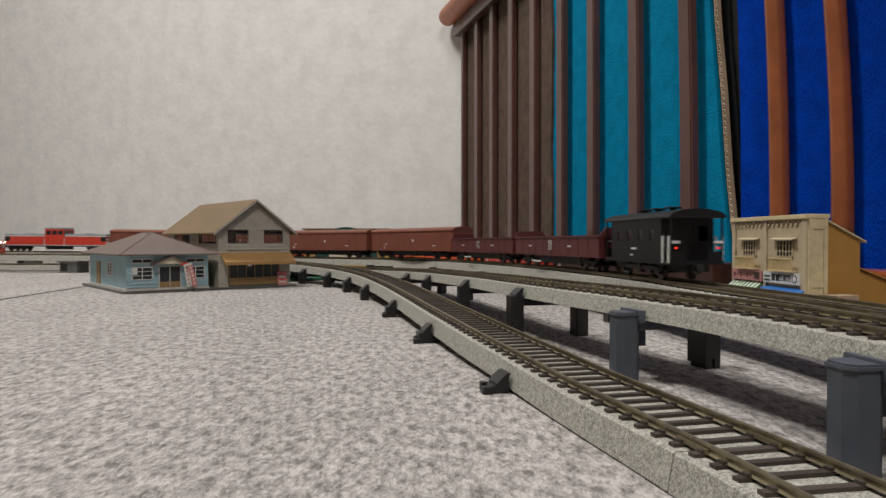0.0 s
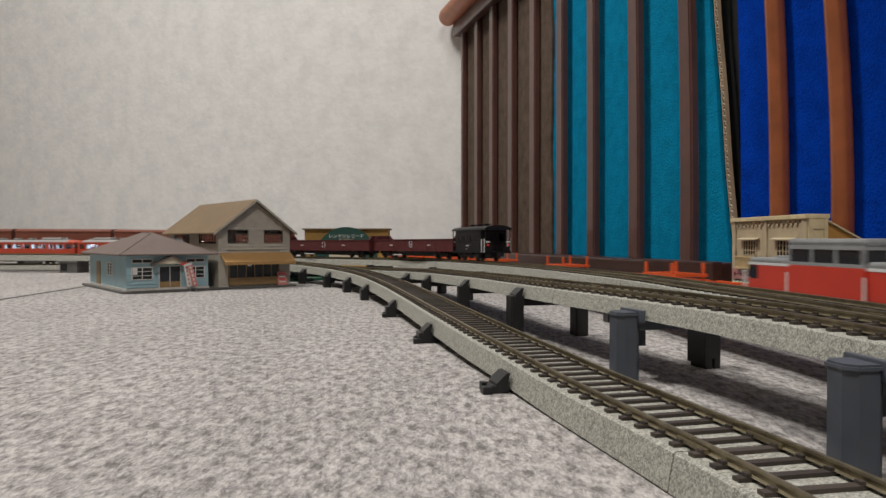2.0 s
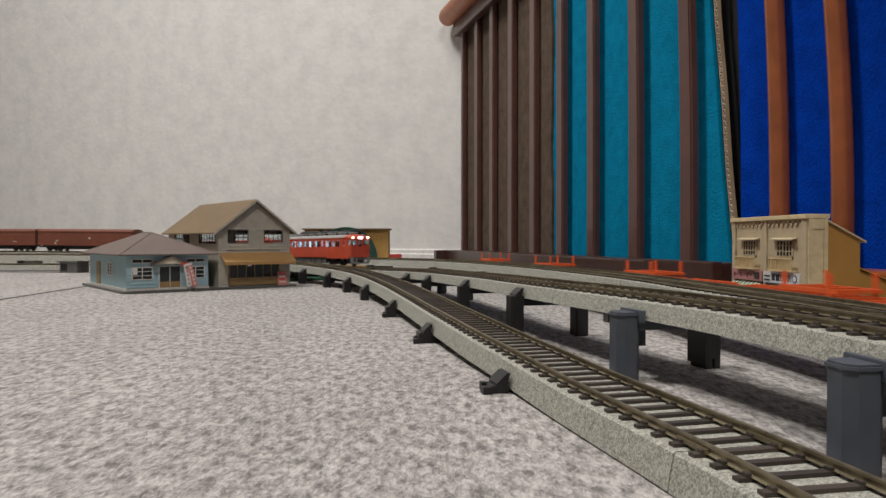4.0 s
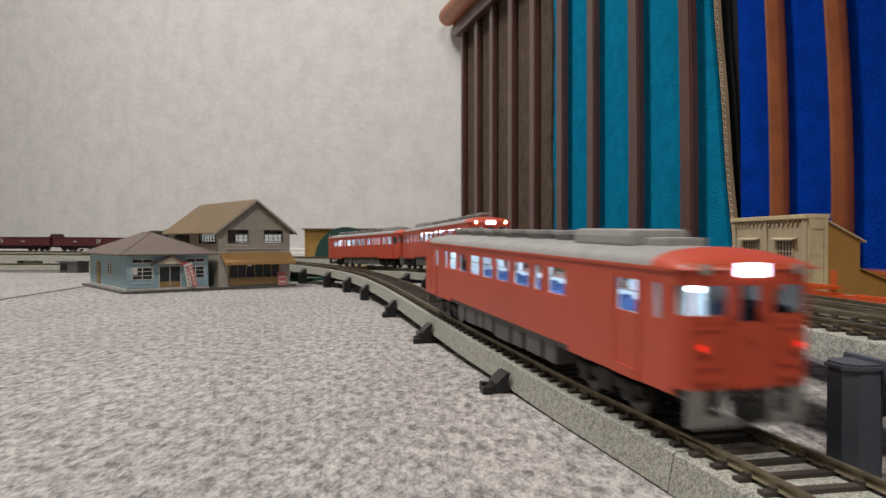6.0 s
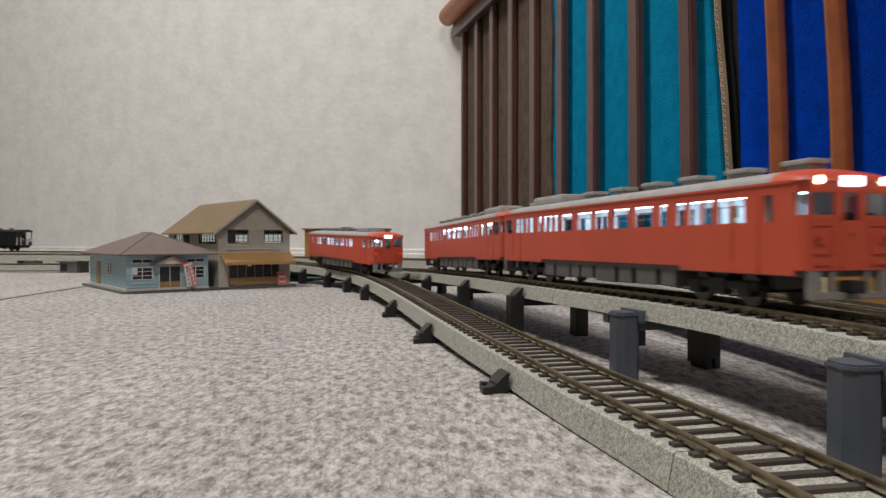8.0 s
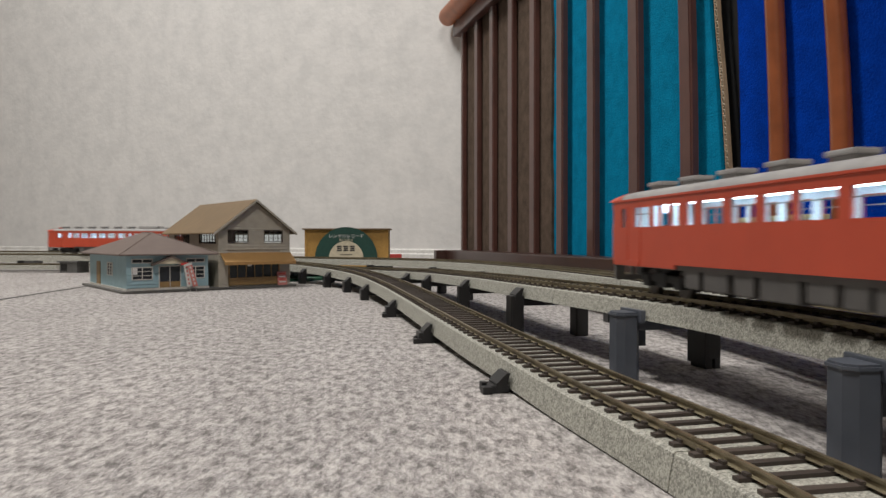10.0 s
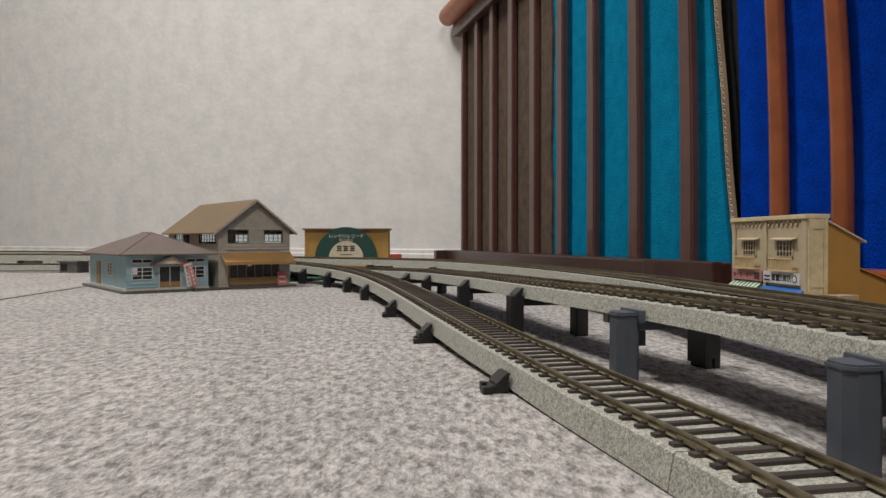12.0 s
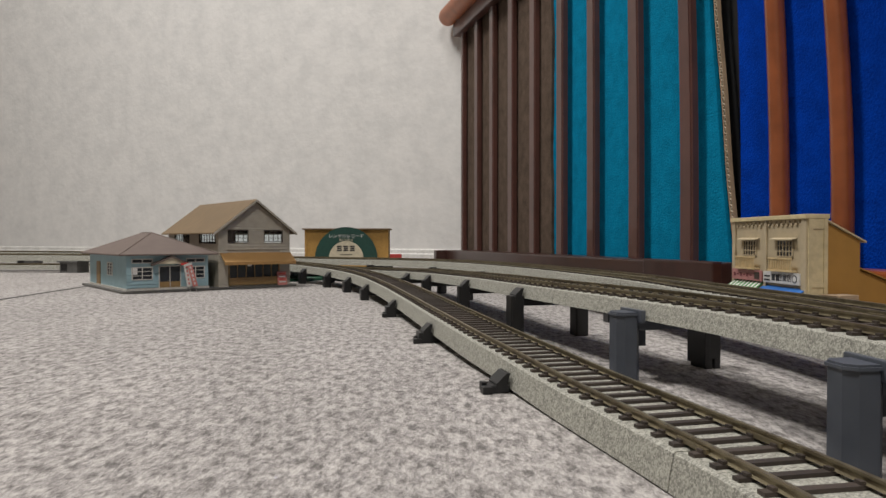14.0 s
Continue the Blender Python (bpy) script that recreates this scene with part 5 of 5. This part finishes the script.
    part("flap", obox(B(), (0, -10.5, 16), (14, 5, 0.6), Matrix.Rotation(radians(-25), 3, "X")), CARDBOARD, c)


def record_shop():
    m = plan(-187, 1350, 0, 2)
    t = thing("record_shop", "ochre flat-roofed model record shop with half-round green sign", "shop", m)
    W = 162.0
    part("wall", box(B(), -W / 2, W / 2, 0, 70, 0, 77, 0.4), RECORD_OCHRE, t)
    part("roof", box(B(), -W / 2 - 4, W / 2 + 4, -7, 74, 77, 79.4, 0.4), ROOF_TAN, t)
    for x in (-W / 2 + 2, W / 2 - 2):
        part("corner_post", box(B(), x - 2, x + 2, -1.5, 0, 0, 77), RECORD_OCHRE, t)
    z0 = 22.0
    def half_disc(r, y0, y1):
        return prism(B(), [(r * math.cos(math.pi * i / 36), z0 + r * math.sin(math.pi * i / 36)) for i in range(37)], y0, y1)
    s = part("sign_disc", half_disc(60, -9, -7), SIGN_GREEN, t, "half-round dark green sign")
    part("sign_centre", half_disc(33, -9.6, -9.05), SIGN_CREAM, s)
    part("sign_base", box(B(), -60, 60, -9, -1, 0, z0), RECORD_OCHRE, t)
    writing("レンタルレコード", 8.6, plan(0, -9.2, 64) @ pose(0, 0, 0, 90, 0, 0), s, PAPER_WHITE)
    writing("RECORDS", 6.0, plan(0, -9.2, 56.5) @ pose(0, 0, 0, 90, 0, 0), s, SIGN_CREAM)
    for k in range(3):
        x = -18 + k * 12.5
        for dz in (0, 3.8, 7.6):
            part("print_bar", box(B(), x + 0.6 * (dz == 3.8), x + 9.6 - 0.6 * (dz == 3.8), -9.9, -9.65, 35.5 + dz, 38.2 + dz), INK, s)
    part("print_bar", box(B(), -11, 11, -9.9, -9.65, 28, 29.2), INK, s)
    r = thing("red_block", "small red plastic block on the floor by the wall", "block", plan(-104, 1520, 0, 8))
    part("block", box(B(), -13, 13, -10, 10, 0, 26, 1.0), SIGN_RED, r)


def green_plate():
    g = thing("green_plate", "dark green plastic plate lying under the track", "plate", plan(-208, 1000, 0, 40))
    part("plate", box(B(), -75, 75, -38, 38, 0, 4, 0.8), GREEN_PLATE, g)
    for x in (-55, -18, 18, 55):
        part("rib", box(B(), x - 2, x + 2, -38.6, 38.6, 4, 6.5, 0.3), GREEN_PLATE, g)


green_plate()
corner_houses()
tofu_shop()
record_shop()

# ---- trains and how they run ----
def place(line, s, base, towards):
    """The pose of a car whose middle is at s, with its bogie pivots base apart; towards: +1 when its front points along the line."""
    a, b = line.at(s - base / 2), line.at(s + base / 2)
    w = (b - a).normalized() * towards
    c = (a + b) / 2
    turn = Matrix((Vector((w.y, -w.x, 0)).normalized(), w, Vector((w.y, -w.x, 0)).normalized().cross(w))).transposed()
    return Matrix.Translation(c * MM) @ turn.to_4x4()


def glide(nodes, t):
    """A smooth rising or falling value through (time, value) nodes."""
    x = [n[0] for n in nodes]
    y = [n[1] for n in nodes]
    d = [(y[i + 1] - y[i]) / (x[i + 1] - x[i]) for i in range(len(x) - 1)]
    m = [d[0]] + [2 * d[i - 1] * d[i] / (d[i - 1] + d[i]) if d[i - 1] * d[i] > 0 else 0 for i in range(1, len(d))] + [d[-1]]
    if t <= x[0]:
        return y[0] + m[0] * (t - x[0])
    if t >= x[-1]:
        return y[-1] + m[-1] * (t - x[-1])
    i = max(k for k in range(len(d)) if x[k] <= t)
    h = x[i + 1] - x[i]
    u = (t - x[i]) / h
    return y[i] * (1 + 2 * u) * (1 - u) ** 2 + m[i] * h * u * (1 - u) ** 2 + y[i + 1] * u * u * (3 - 2 * u) - m[i + 1] * h * u * u * (1 - u)


TIMES = [k * 0.2 for k in range(71)]
near_car = railcar("vermilion diesel railcar with lit windows and grey roof", 1, (), (1,), "railcars", NEAR_WINDOWS, 262.0)
pair_front = railcar("vermilion diesel railcar leading with lit headlights", -1, (1,), (), "railcars", PAIR_WINDOWS, 247.0)
pair_rear = railcar("vermilion diesel railcar trailing in a two-car train", -1, (), (), "railcars", PAIR_WINDOWS, 247.0)
van = caboose("black brake van with white handrails and red tail lights")
gondolas = [gondola("maroon open gondola wagon with low sides and raised ends")]
gondolas.append(copy_thing(gondolas[0], Matrix()))
boxes = [boxcar("red-brown long boxcar with arched roof")]
for _ in range(3):
    boxes.append(copy_thing(boxes[0], Matrix()))
freight_loco, freight_loco_len = locomotive("red centre-cab diesel locomotive with white stripe", 88, 40, 88, LOCO_RED, LOCO_GREY)
shunter, shunter_len = locomotive("red and grey diesel shunting locomotive with offset cab", 68, 66, 48, LOCO_GREY, LOCO_GREY)
flats = [flat_wagon("low orange lattice flat wagon with four posts")]
for _ in range(5):
    flats.append(copy_thing(flats[0], Matrix()))

# distance of a train's end along its line, in time
NEAR_TAIL = [(0.0, -1480), (5.3, -103), (5.7, 10), (6.1, 128), (6.5, 233), (7.0, 366), (7.5, 500), (8.2, 710), (10.3, 1358), (10.6, 1452), (11.0, 1576), (14.0, 2480)]
PAIR_LEAD = [(0.0, 1720), (3.2, 1062), (5.3, 575), (5.7, 492), (6.1, 427), (6.5, 360), (7.0, 280), (7.5, 193), (8.2, 66), (10.3, -336), (10.6, -396), (14.0, -1080)]
VAN_TAIL = [(0.0, 224), (1.0, 437), (1.5, 545), (2.2, 676), (3.0, 822), (3.2, 860), (7.0, 1599), (7.5, 1694), (8.2, 1828), (8.9, 1950), (10.0, 2050), (14.0, 2080)]
SHUNTER_LEAD = [(0.0, 630), (1.0, 340), (2.0, 58), (3.2, -314), (6.1, -1212), (7.2, -1550), (9.0, -1800), (14.0, -1860)]


def motions():
    walk(near_car, [(t, place(N_LINE, glide(NEAR_TAIL, t) + 131, 176, -1)) for t in TIMES])
    walk(pair_front, [(t, place(U_LINE, glide(PAIR_LEAD, t) + 123.5, 161, -1)) for t in TIMES])
    walk(pair_rear, [(t, place(U_LINE, glide(PAIR_LEAD, t) + 123.5 + 253, 161, 1)) for t in TIMES])
    walk(van, [(t, place(R_LINE, glide(VAN_TAIL, t) + 54, 56, 1)) for t in TIMES])
    at = 116
    for g in gondolas:
        walk(g, [(t, place(R_LINE, glide(VAN_TAIL, t) + at + 103, 136, 1)) for t in TIMES])
        at += 209
    for b in boxes:
        walk(b, [(t, place(R_LINE, glide(VAN_TAIL, t) + at + 105, 140, 1)) for t in TIMES])
        at += 212
    walk(freight_loco, [(t, place(R_LINE, glide(VAN_TAIL, t) + at + freight_loco_len / 2, 150, 1)) for t in TIMES])
    walk(shunter, [(t, place(D_LINE, glide(SHUNTER_LEAD, t) + shunter_len / 2, 110, -1)) for t in TIMES])
    at = shunter_len + 6
    for f in flats:
        walk(f, [(t, place(D_LINE, glide(SHUNTER_LEAD, t) + at + 107, 150, -1)) for t in TIMES])
        at += 218


motions()
